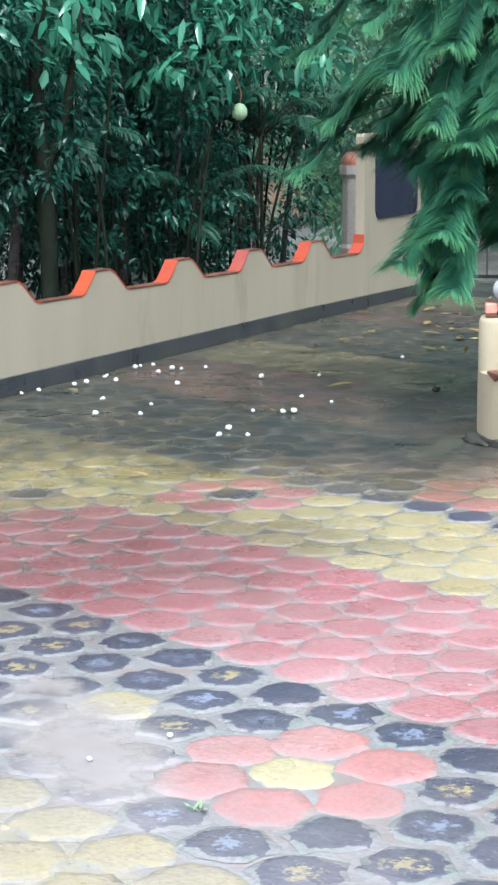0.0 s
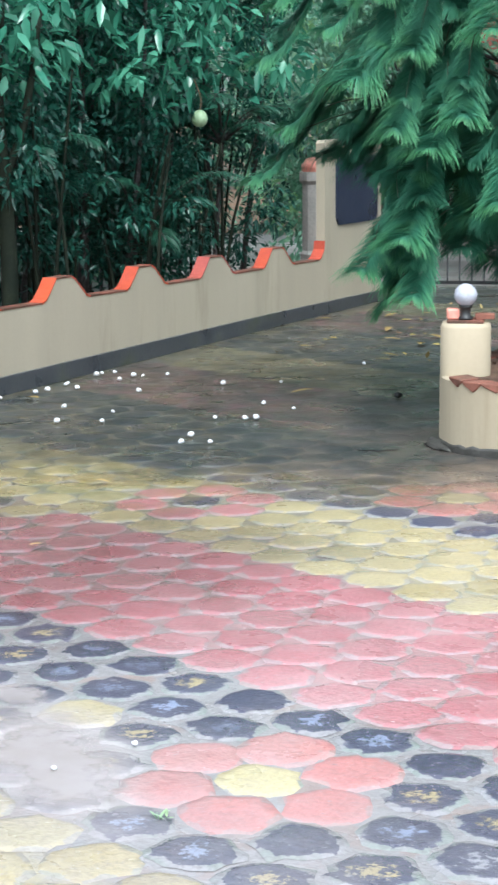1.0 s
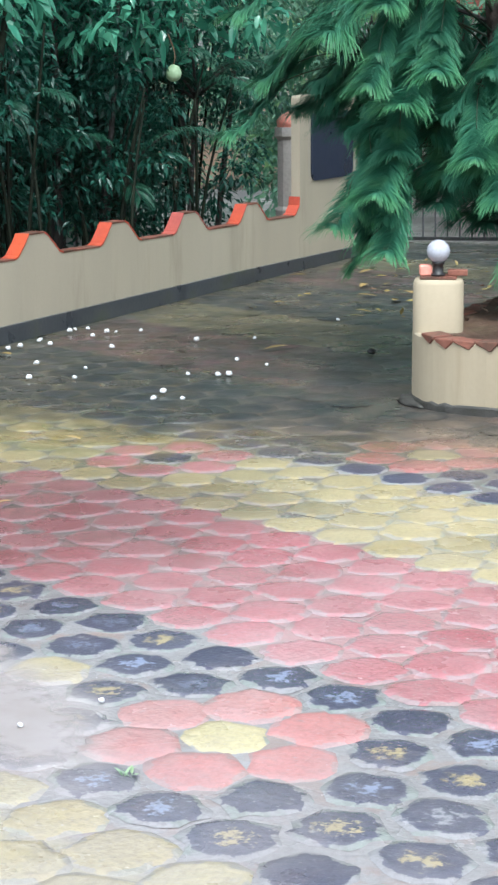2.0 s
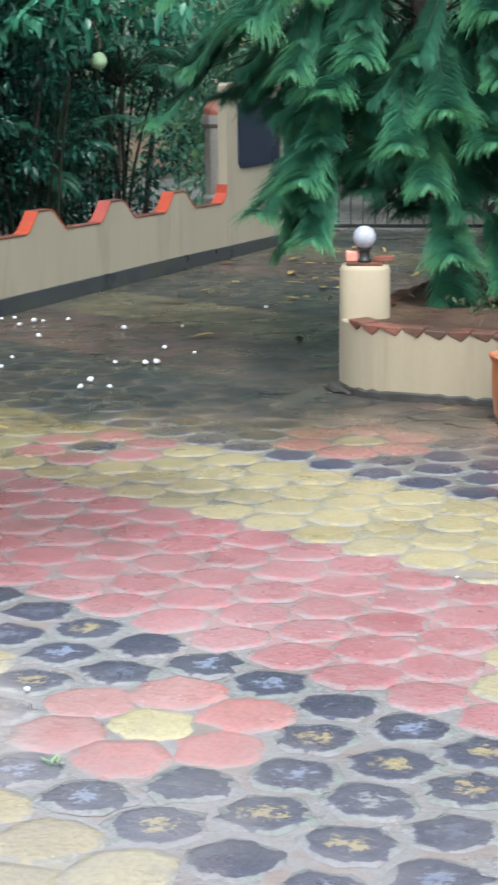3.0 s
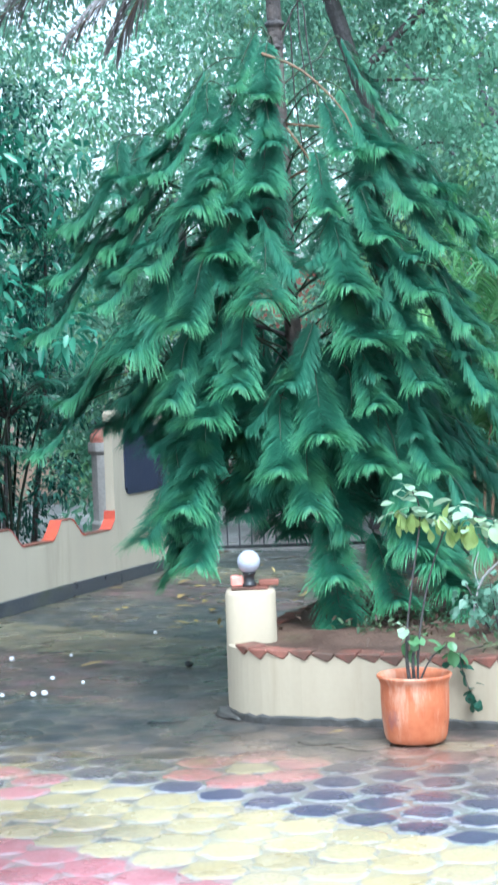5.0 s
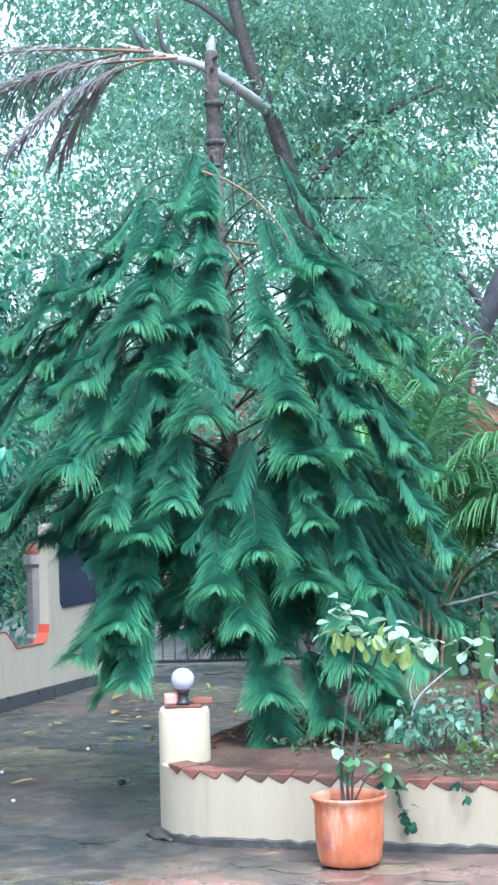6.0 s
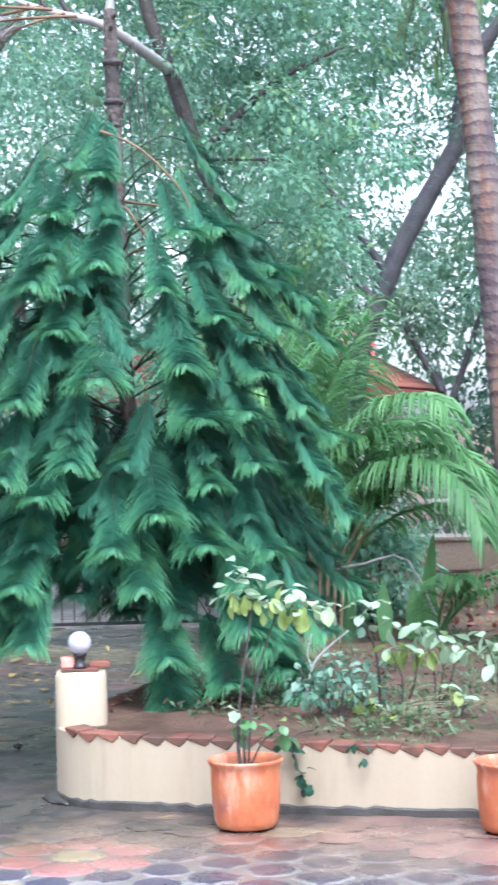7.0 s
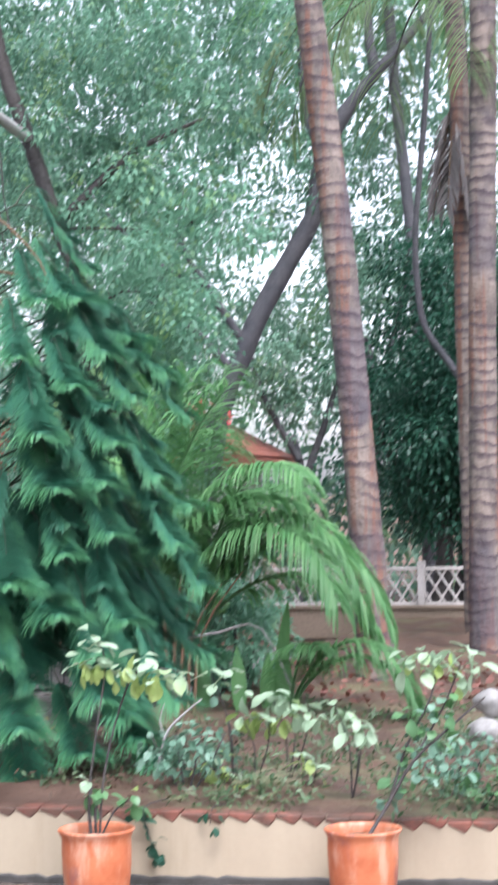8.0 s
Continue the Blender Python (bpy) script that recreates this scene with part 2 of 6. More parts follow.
M_CREAM = surface("cream_wall_paint", c(0.39, 0.34, 0.26), c(0.44, 0.385, 0.295), 1.6, 70, (0.55, 0.8), 0.15, 0.004, dirt=c(0.31, 0.265, 0.19), dirt_at=(0.52, 0.8), stretch=(1, 2.2, 0.35), grain=0.06)
M_CREAM2 = surface("pale_planter_paint", c(0.375, 0.31, 0.218), c(0.425, 0.355, 0.253), 1.8, 45, (0.5, 0.8), 0.15, 0.004, dirt=c(0.27, 0.21, 0.13), dirt_at=(0.50, 0.82), stretch=(3.0, 1, 0.3), grain=0.06)
M_SKIRT = surface("dark_grey_skirting", c(0.045, 0.05, 0.06), c(0.08, 0.085, 0.09), 4, 50, (0.25, 0.5), 0.3, 0.005, dirt=c(0.06, 0.07, 0.04))
M_FOOT = surface("mossy_cement_footing", c(0.04, 0.038, 0.032), c(0.08, 0.075, 0.07), 5, 50, (0.4, 0.7), 0.5, 0.01, dirt=c(0.05, 0.06, 0.02))
M_ORANGE = surface("orange_coping_paint", c(0.52, 0.092, 0.04), c(0.42, 0.065, 0.045), 3, 40, (0.35, 0.6), 0.2, 0.004, dirt=c(0.30, 0.07, 0.06))
M_DULLRED = surface("faded_red_coping_paint", c(0.42, 0.10, 0.075), c(0.36, 0.075, 0.07), 3, 40, (0.4, 0.65), 0.2, 0.004, dirt=c(0.26, 0.09, 0.08))
M_BRICK = surface("red_edging_brick", c(0.18, 0.062, 0.042), c(0.26, 0.10, 0.068), 8, 60, (0.5, 0.8), 0.5, 0.006, dirt=c(0.07, 0.045, 0.03), dirt_at=(0.42, 0.62), dirt_scale=5)
M_PINK = surface("pink_brick", c(0.75, 0.28, 0.22), c(0.8, 0.36, 0.28), 9, 60, (0.5, 0.8), 0.4, 0.005)


def pot_clay():
    """Weathered terracotta: pale lime bloom running down, dark damp and violet stains."""
    k = Nodes("terracotta")
    fine = k.noise(60, 4)
    col = k.mix(k.ramp(k.noise(7, 5, 0.6), 0.35, 0.65), c(0.40, 0.105, 0.04), c(0.52, 0.17, 0.075))
    col = k.mix(k.ramp(k.noise(13, 6, 0.65, (1, 1, 0.22)), 0.46, 0.66, 0.0, 0.8), col, c(0.60, 0.34, 0.23))
    col = k.mix(k.ramp(k.noise(9, 5, 0.6, (1, 1, 0.6)), 0.55, 0.68, 0.0, 0.65), col, c(0.24, 0.10, 0.10))
    col = k.mix(k.ramp(k.noise(24, 6, 0.75), 0.60, 0.72, 0.0, 0.6), col, c(0.16, 0.06, 0.035))
    k.bump(k.math("ADD", fine, k.noise(14, 5)), 0.3, 0.004)
    return k.set(col, k.ramp(k.noise(6, 4), 0.35, 0.65, 0.3, 0.65))


M_POT = pot_clay()
M_BLACK = surface("black_paint", c(0.015, 0.015, 0.017), c(0.03, 0.03, 0.03), 8, 60, (0.3, 0.5), 0.1, 0.002)
M_NAVY = surface("navy_panel_paint", c(0.018, 0.026, 0.055), c(0.025, 0.035, 0.07), 3, 40, (0.25, 0.4), 0.1, 0.002)
M_GLOBE = surface("opal_glass", c(0.44, 0.45, 0.52), c(0.50, 0.50, 0.56), 6, 60, (0.2, 0.3), 0.02, 0.001)
M_HAIL = surface("white_petal", c(0.68, 0.68, 0.70), c(0.76, 0.76, 0.78), 20, 90, (0.3, 0.5), 0.1, 0.001)
M_BARK = surface("brown_bark", c(0.07, 0.055, 0.048), c(0.14, 0.115, 0.10), 9, 40, (0.6, 0.9), 0.9, 0.02, dirt=c(0.035, 0.03, 0.03), dirt_at=(0.46, 0.60), dirt_scale=8, stretch=(1, 1, 0.6))
M_BARK_DARK = surface("wet_dark_bark", c(0.035, 0.03, 0.03), c(0.075, 0.065, 0.06), 6, 40, (0.45, 0.8), 0.8, 0.02, stretch=(1, 1, 0.3))
M_BARK_GREY = surface("grey_bark", c(0.06, 0.06, 0.07), c(0.115, 0.11, 0.12), 5, 40, (0.5, 0.8), 0.7, 0.02, dirt=c(0.3, 0.3, 0.3), dirt_at=(0.62, 0.72))


def palm_bark():
    """Grey-brown palm bark: dark leaf-scar rings, rusty and pale patches."""
    k = Nodes("palm_bark")
    x, y, z = k.sep()
    w = k.math("ADD", z, k.math("MULTIPLY", k.noise(2.0, 5, 0.6), 0.30))
    saw = k.math("FRACT", k.math("MULTIPLY", w, 9.5), 0.0)
    col = k.mix(k.ramp(k.noise(5, 5, 0.6, (1, 1, 0.5)), 0.35, 0.65), c(0.10, 0.082, 0.072), c(0.25, 0.20, 0.168))
    col = k.mix(k.ramp(k.noise(3.2, 5, 0.65, (2.2, 2.2, 0.10)), 0.48, 0.58, 0.0, 0.85), col, c(0.185, 0.085, 0.055))
    col = k.mix(k.ramp(k.noise(1.1, 3), 0.50, 0.62, 0.0, 0.6), col, c(0.06, 0.055, 0.075))
    col = k.mix(k.math("MULTIPLY", k.ramp(saw, 0.35, 1.0, 0.0, 0.9), k.ramp(k.noise(4, 4), 0.30, 0.55)), col, c(0.045, 0.03, 0.04))
    k.bump(k.math("ADD", k.noise(30, 4), k.math("MULTIPLY", saw, -1.2)), 0.8, 0.02)
    return k.set(col, 0.8)


M_PALM = palm_bark()
M_TWIG = surface("twig_bark", c(0.16, 0.10, 0.06), c(0.24, 0.15, 0.09), 9, 60, (0.5, 0.8), 0.4, 0.004)
M_DEAD = foliage("dry_palm_leaf", c(0.17, 0.15, 0.15), c(0.28, 0.25, 0.24), rough=0.7, through_light=0.2)
M_CONIFER = foliage("conifer_needles", c(0.042, 0.185, 0.115), c(0.072, 0.255, 0.155), tip=c(0.10, 0.29, 0.13), rough=0.55, through_light=0.38, fresh_lit=c(0.145, 0.42, 0.18))
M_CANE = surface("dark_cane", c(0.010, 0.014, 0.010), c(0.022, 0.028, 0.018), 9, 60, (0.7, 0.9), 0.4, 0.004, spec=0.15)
M_CONIFER_LIMB = surface("green_conifer_bark", c(0.025, 0.05, 0.03), c(0.05, 0.075, 0.04), 9, 60, (0.5, 0.8), 0.4, 0.004)
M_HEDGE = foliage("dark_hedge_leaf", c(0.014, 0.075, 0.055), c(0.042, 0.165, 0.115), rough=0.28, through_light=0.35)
# upper hedge leaves: leaf highlights and haze put into a paler colour
M_HEDGE_LIGHT = foliage("sky_lit_hedge_leaf", c(0.06, 0.26, 0.17), c(0.13, 0.40, 0.26), rough=0.18, through_light=0.35)
M_REDLEAF = foliage("pink_red_leaf", c(0.42, 0.09, 0.08), c(0.5, 0.16, 0.13), rough=0.4, through_light=0.3)
M_CANOPY = foliage("canopy_leaf", c(0.160, 0.35, 0.235), c(0.255, 0.47, 0.325), tip=c(0.32, 0.50, 0.19), rough=0.6, through_light=0.5, deep=0.85, patch=0.7)
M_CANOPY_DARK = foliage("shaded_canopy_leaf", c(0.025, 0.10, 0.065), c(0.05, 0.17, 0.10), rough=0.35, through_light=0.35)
# leaves of the far trees: haze put into a paler, bluer green
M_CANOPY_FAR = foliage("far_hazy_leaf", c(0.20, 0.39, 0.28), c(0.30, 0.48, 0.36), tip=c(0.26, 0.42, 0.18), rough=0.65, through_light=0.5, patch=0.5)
M_TWIGLITTER = foliage("dark_leaf_litter", c(0.07, 0.045, 0.03), c(0.13, 0.075, 0.045), rough=0.7, through_light=0.1)
M_REDLITTER = foliage("reddish_litter", c(0.20, 0.075, 0.055), c(0.30, 0.13, 0.10), rough=0.6, through_light=0.15)
# palm leaflets again, paled in colour to stand for haze on the high fronds
M_PALMHAZE = foliage("hazed_palm_leaflet", c(0.16, 0.27, 0.12), c(0.27, 0.37, 0.18), rough=0.5, through_light=0.5)
M_PALMLEAF = foliage("palm_leaflet", c(0.085, 0.25, 0.085), c(0.19, 0.40, 0.15), rough=0.55, through_light=0.4)
M_PALE = foliage("pale_broad_leaf", c(0.30, 0.46, 0.28), c(0.46, 0.58, 0.42), tip=c(0.38, 0.52, 0.22), rough=0.5, through_light=0.35)
M_LIME = foliage("yellow_green_leaf", c(0.30, 0.44, 0.12), c(0.44, 0.54, 0.20), tip=c(0.36, 0.48, 0.12), rough=0.5, through_light=0.4)
M_BLUEGREEN = foliage("blue_green_leaf", c(0.13, 0.27, 0.18), c(0.24, 0.40, 0.29), rough=0.45, through_light=0.3)
M_DRYSTALK = foliage("dry_grass_stalk", c(0.20, 0.20, 0.11), c(0.34, 0.30, 0.20), rough=0.6, through_light=0.2)
M_SHRUB = foliage("shrub_leaf", c(0.09, 0.23, 0.09), c(0.18, 0.36, 0.16), rough=0.35, through_light=0.35)
M_GROUNDCOVER = foliage("low_ground_cover", c(0.06, 0.13, 0.06), c(0.15, 0.22, 0.11), tip=c(0.20, 0.20, 0.10), rough=0.45, through_light=0.3)
M_FRUIT = surface("pale_green_fruit", c(0.30, 0.44, 0.25), c(0.38, 0.52, 0.32), 14, 60, (0.35, 0.5), 0.2, 0.003)
M_LITTER = foliage("fallen_leaf", c(0.42, 0.34, 0.10), c(0.28, 0.15, 0.08), rough=0.45, through_light=0.1)
M_FENCE = surface("white_lattice_paint", c(0.44, 0.41, 0.385), c(0.56, 0.52, 0.49), 4, 40, (0.5, 0.8), 0.1, 0.003)
M_TAN = surface("tan_far_wall", c(0.21, 0.16, 0.115), c(0.29, 0.22, 0.165), 2, 30, (0.6, 0.9), 0.3, 0.01, dirt=c(0.12, 0.10, 0.08))
M_ROOF = surface("red_roof_tile", c(0.27, 0.08, 0.058), c(0.35, 0.125, 0.09), 3, 30, (0.5, 0.8), 0.4, 0.02)
M_HOUSE = surface("white_house_paint", c(0.70, 0.69, 0.68), c(0.78, 0.77, 0.75), 1, 20, (0.6, 0.8), 0.1, 0.004)
M_REDFLOWER = foliage("red_flower", c(0.7, 0.04, 0.07), c(0.75, 0.10, 0.12), rough=0.4, through_light=0.3)
M_PINKFLOWER = foliage("pink_flower", c(0.62, 0.30, 0.32), c(0.72, 0.58, 0.56), rough=0.5, through_light=0.3)
M_PALEBARK = surface("pale_bark", c(0.34, 0.33, 0.33), c(0.45, 0.43, 0.42), 6, 40, (0.5, 0.8), 0.5, 0.01, dirt=c(0.16, 0.15, 0.14))
M_STONE = surface("white_stone", c(0.25, 0.24, 0.23), c(0.34, 0.33, 0.31), 6, 40, (0.5, 0.8), 0.5, 0.01)
M_GATE = surface("dark_grey_iron", c(0.05, 0.05, 0.055), c(0.09, 0.09, 0.10), 8, 60, (0.35, 0.6), 0.2, 0.002)
M_ROAD = surface("wet_road", c(0.14, 0.125, 0.12), c(0.22, 0.20, 0.19), 1.2, 30, (0.25, 0.6), 0.3, 0.01)

# ---- mesh helpers ----
rng = np.random.default_rng(7)


def mesh_of(name, verts, faces, material, smooth=False):
    me = bpy.data.meshes.new(name)
    me.from_pydata([tuple(v) for v in verts], [], [tuple(f) for f in faces])
    me.materials.append(material)
    if smooth:
        me.polygons.foreach_set("use_smooth", [True] * len(me.polygons))
    me.update()
    return me


def part(name, me, parent=None, label="", at=None):
    ob = new(name, me)
    if parent is not None:
        ob.parent = parent
    if at is not None:
        ob.matrix_basis = at
    if label:
        tagged(ob, label)
    return ob


def thing(name, at, label, category, group="", kind=""):
    """An Empty at a thing's base, that carries its parts."""
    ob = new(name)
    ob.empty_display_size = 0.05
    ob.matrix_basis = at if isinstance(at, Matrix) else pose(*at)
    return tagged(ob, label, category, group, kind)


def from_bm(name, bm, material, smooth=False):
    me = bpy.data.meshes.new(name)
    bm.normal_update()
    bm.to_mesh(me)
    bm.free()
    me.materials.append(material)
    if smooth:
        me.polygons.foreach_set("use_smooth", [True] * len(me.polygons))
    return me


def box(name, lo, hi, material, bevel=0.0, segments=2, rot=None):
    bm = bmesh.new()
    bmesh.ops.create_cube(bm, size=1.0)
    lo, hi = Vector(lo), Vector(hi)
    for v in bm.verts:
        v.co = Vector([lo[k] + (v.co[k] + 0.5) * (hi[k] - lo[k]) for k in range(3)])
    if bevel:
        bmesh.ops.bevel(bm, geom=bm.edges[:], offset=bevel, segments=segments, affect="EDGES")
    if rot:
        bmesh.ops.transform(bm, matrix=rot, verts=bm.verts)
    return from_bm(name, bm, material)


def lathe(name, profile, material, steps=40, wobble=0.0, smooth=True):
    """Turns (radius, height) pairs about the z axis."""
    verts, faces = [], []
    for i in range(steps):
        a = 2 * math.pi * i / steps
        for r, z in profile:
            w = 1 + wobble * noise.noise((math.cos(a) * 2, math.sin(a) * 2, z * 8))
            verts.append((r * w * math.cos(a), r * w * math.sin(a), z))
    n = len(profile)
    for i in range(steps):
        j = (i + 1) % steps
        for k in range(n - 1):
            faces.append((i * n + k, j * n + k, j * n + k + 1, i * n + k + 1))
    return mesh_of(name, verts, faces, material, smooth)


def tube(name, path, radii, material, sides=10, rough=0.0, rings=None):
    """A tapered limb along a path of points; rough: knots and unevenness; rings: spacing of leaf scars."""
    pts = [Vector(p) for p in path]
    # finer path by Catmull-Rom
    fine, rad = [], []
    for i in range(len(pts) - 1):
        p0, p1, p2, p3 = pts[max(i - 1, 0)], pts[i], pts[i + 1], pts[min(i + 2, len(pts) - 1)]
        count = max(3, int((p2 - p1).length / (rings / 2 if rings else 0.25)))
        for s in range(count):
            u = s / count
            fine.append(0.5 * ((2 * p1) + (p2 - p0) * u + (2 * p0 - 5 * p1 + 4 * p2 - p3) * u * u + (3 * p1 - p0 - 3 * p2 + p3) * u ** 3))
            rad.append(radii[i] * (1 - u) + radii[i + 1] * u)
    fine.append(pts[-1])
    rad.append(radii[-1])
    verts, faces = [], []
    for i, p in enumerate(fine):
        d = (fine[min(i + 1, len(fine) - 1)] - fine[max(i - 1, 0)]).normalized()
        side = d.cross(Vector((0.3, 0.9, 0.1))).normalized()
        up = d.cross(side)
        for k in range(sides):
            a = 2 * math.pi * k / sides
            r = rad[i] * (1 + rough * noise.noise((p.x * 3 + math.cos(a), p.y * 3 + math.sin(a), p.z * 4)))
            if rings:
                r *= 1.022 if i % 2 else 0.985 + 0.02 * noise.noise((a, p.z * 3, 1))
            verts.append(p + (side * math.cos(a) + up * math.sin(a)) * r)
    for i in range(len(fine) - 1):
        for k in range(sides):
            l = (k + 1) % sides
            faces.append((i * sides + k, i * sides + l, (i + 1) * sides + l, (i + 1) * sides + k))
    faces.append(tuple(range((len(fine) - 1) * sides, len(fine) * sides)))
    return mesh_of(name, verts, faces, material, True)


def join_tubes(name, list_of_meshes, material):
    verts, faces = [], []
    for me in list_of_meshes:
        off = len(verts)
        verts += [v.co.copy() for v in me.vertices]
        faces += [tuple(i + off for i in p.vertices) for p in me.polygons]
        bpy.data.meshes.remove(me)
    return mesh_of(name, verts, faces, material, True)


def leaf_mesh(name, base, along, face, length, width, material, bend=0.25, simple=False):
    """Many leaves at once: rows of base point, direction, facing normal, length and width. Each is a folded, bent blade."""
    base, along, face = (np.asarray(v, float) for v in (base, along, face))
    n = len(base)
    along = along / np.linalg.norm(along, axis=1, keepdims=True)
    side = np.cross(along, face)
    side /= np.linalg.norm(side, axis=1, keepdims=True) + 1e-9
    up = np.cross(side, along)
    length, width = np.broadcast_to(length, n)[:, None], np.broadcast_to(width, n)[:, None]
    down = np.array([0, 0, -1.0])
    q = lambda u, w, h: base + along * length * u + side * width * w + up * width * h + down * length * bend * u * u
    if simple:
        v = np.stack([q(0, 0, 0), q(0.45, 0.5, 0.12), q(1, 0, 0), q(0.45, -0.5, 0.12)], 1).reshape(-1, 3)
        faces = (np.arange(n)[:, None, None] * 4 + np.array([(0, 2, 1), (0, 3, 2)])).reshape(-1, 3)
        return fast_mesh(name, v, faces, material)
    v = np.stack([q(0, 0, 0), q(0.35, 0.5, 0.14), q(0.4, 0, 0), q(0.35, -0.5, 0.14), q(0.75, 0.33, 0.08), q(0.8, 0, 0), q(0.75, -0.33, 0.08), q(1, 0, 0)], 1).reshape(-1, 3)
    f = np.array([(0, 2, 1), (0, 3, 2), (1, 2, 5), (1, 5, 4), (2, 3, 6), (2, 6, 5), (4, 5, 7), (5, 6, 7)])
    faces = (np.arange(n)[:, None, None] * 8 + f).reshape(-1, 3)
    return fast_mesh(name, v, faces, material)


def fast_mesh(name, v, faces, material, smooth=True):
    me = bpy.data.meshes.new(name)
    me.vertices.add(len(v))
    me.vertices.foreach_set("co", np.asarray(v, np.float32).ravel())
    k = faces.shape[1]
    me.loops.add(faces.size)
    me.loops.foreach_set("vertex_index", faces.ravel().astype(np.int32))
    me.polygons.add(len(faces))
    me.polygons.foreach_set("loop_start", np.arange(0, faces.size, k, dtype=np.int32))
    me.polygons.foreach_set("use_smooth", [smooth] * len(faces))
    me.update(calc_edges=True)
    me.materials.append(material)
    return me


def unit(v):
    return v / (np.linalg.norm(v, axis=-1, keepdims=True) + 1e-9)


def clumps(centres, radius, per, flat=0.7):
    """Points and outward directions of leaves, bunched round the given centres."""
    centres = np.asarray(centres, float)
    n = len(centres) * per
    d = unit(rng.normal(size=(n, 3)))
    r = np.repeat(np.broadcast_to(radius, len(centres)), per)[:, None] * rng.uniform(0.25, 1.0, (n, 1)) ** 0.6
    p = np.repeat(centres, per, 0) + d * r * [1, 1, flat]
    way = unit(d + rng.normal(scale=0.5, size=(n, 3)) + [0, 0, -0.35])
    face = unit(rng.normal(scale=0.5, size=(n, 3)) + [0, 0, 1.0])
    return p, way, face


def crown_mesh(name, centre, size, n_clumps, per, clump_r, leaf, material, keep=None, simple=False):
    """An uneven crown: leaf bunches in an ellipsoid, thicker at its skin, with gaps."""
    d = unit(rng.normal(size=(n_clumps, 3)))
    r = rng.uniform(0.15, 1.0, (n_clumps, 1)) ** 0.45
    pts = np.asarray(centre) + d * r * np.asarray(size) * (1 + 0.18 * np.sin(d[:, :1] * 5 + d[:, 2:] * 7))
    if keep is not None:
        pts = pts[keep(pts)]
    p, way, face = clumps(pts, rng.uniform(0.6, 1.3, len(pts)) * clump_r, per)
    n = len(p)
    return leaf_mesh(name, p, way, face, rng.uniform(0.7, 1.3, n) * leaf[0], rng.uniform(0.7, 1.2, n) * leaf[1], material, simple=simple)

# ---- ground ----
def sheet(name, x0, x1, y0, y1, z, material, step=None, relief=0.0, scale=0.5):
    nx = max(2, int((x1 - x0) / step) + 1) if step else 2
    ny = max(2, int((y1 - y0) / step) + 1) if step else 2
    verts = [(x, y, z + relief * noise.fractal((x * scale, y * scale, 3.1), 1.0, 2.0, 4))
             for y in np.linspace(y0, y1, ny) for x in np.linspace(x0, x1, nx)]
    faces = [(j * nx + i, j * nx + i + 1, (j + 1) * nx + i + 1, (j + 1) * nx + i) for j in range(ny - 1) for i in range(nx - 1)]
    return mesh_of(name, verts, faces, material, True)


ground = tagged(new("ground", sheet("ground", -900, 900, -900, 900, -0.03, M_EARTH)), "damp brown earth stretching off around the yard", "ground", kind="structure")


def wall_x(y):
    """The yard face of the boundary wall."""
    return -5.844 - 0.0318 * y


def front_y(x):
    """The front face of the planter wall."""
    return 7.985 + 0.088 * (x + 2.92)


paving = thing("pavement", (0, 0, 0), "wet painted flower-pattern paving, red, yellow and slate, mossy", "pavement", kind="structure")
part("joint_bed", sheet("joint_bed", -6.3, 3.0, -2.0, 15.4, -0.0022, M_GROUT), paving, "wet grey cement joints")
road = tagged(new("road", mesh_of("road", [(-40, 15.4, -0.018), (6, 15.4, -0.018), (6, 20.5, -0.018), (-40, 20.5, -0.018)], [(0, 1, 2, 3)], M_ROAD)),
              "wet grey road beyond the gate", "road", kind="structure")
lane = tagged(new("pavement_lane", sheet("pavement_lane", -26, -8.4, -4, 15.4, -0.018, M_ROAD)),
              "pale bare ground behind the hedge", "pavement", kind="structure")

# ---- boundary wall ----
def wave_profile(y0, y1):
    """Crest and trough outline of the wall top as (along, height)."""
    pts = []
    k0 = int((y0 - 8.6) / 0.95) - 1
    lift = lambda y: -0.0135 * (y - 8.4)
    for k in range(k0, 20):
        t0 = 8.6 + 0.95 * k
        for dy, z in ((-0.21, 0.592), (-0.17, 0.575), (-0.10, 0.52), (-0.04, 0.472), (0.0, 0.462), (0.42, 0.462), (0.46, 0.475), (0.52, 0.53), (0.56, 0.575), (0.575, 0.59)):
            if y0 <= t0 + dy <= y1:
                pts.append((t0 + dy, z + lift(t0 + dy)))
    return [(y0, 0.59 + lift(y0))] + pts + [(y1, 0.592 + lift(y1))]


def extrude_profile(name, prof, low, thick, material, back=0.0):
    """A wall from its top outline, down to a height, with thickness away from the yard."""
    verts, faces = [], []
    for y, z in prof:
        for off in (back, back + thick):
            for h in (low(z) if callable(low) else low, z):
                verts.append((wall_x(y) - off, y, h))
    for i in range(len(prof) - 1):
        a, b = i * 4, i * 4 + 4
        faces += [(a, b, b + 1, a + 1), (a + 2, a + 3, b + 3, b + 2), (a + 1, b + 1, b + 3, a + 3), (a, a + 2, b + 2, b)]
    e = len(prof) * 4 - 4
    faces += [(0, 1, 3, 2), (e, e + 2, e + 3, e + 1)]
    return mesh_of(name, verts, faces, material)


wall_w = thing("wall_west", (0, 0, 0), "low cream boundary wall with scalloped top and orange coping", "wall", kind="structure")
prof = wave_profile(4.2, 12.93)
part("wall_face", extrude_profile("wall_face", prof, 0.0, 0.085, M_CREAM), wall_w)
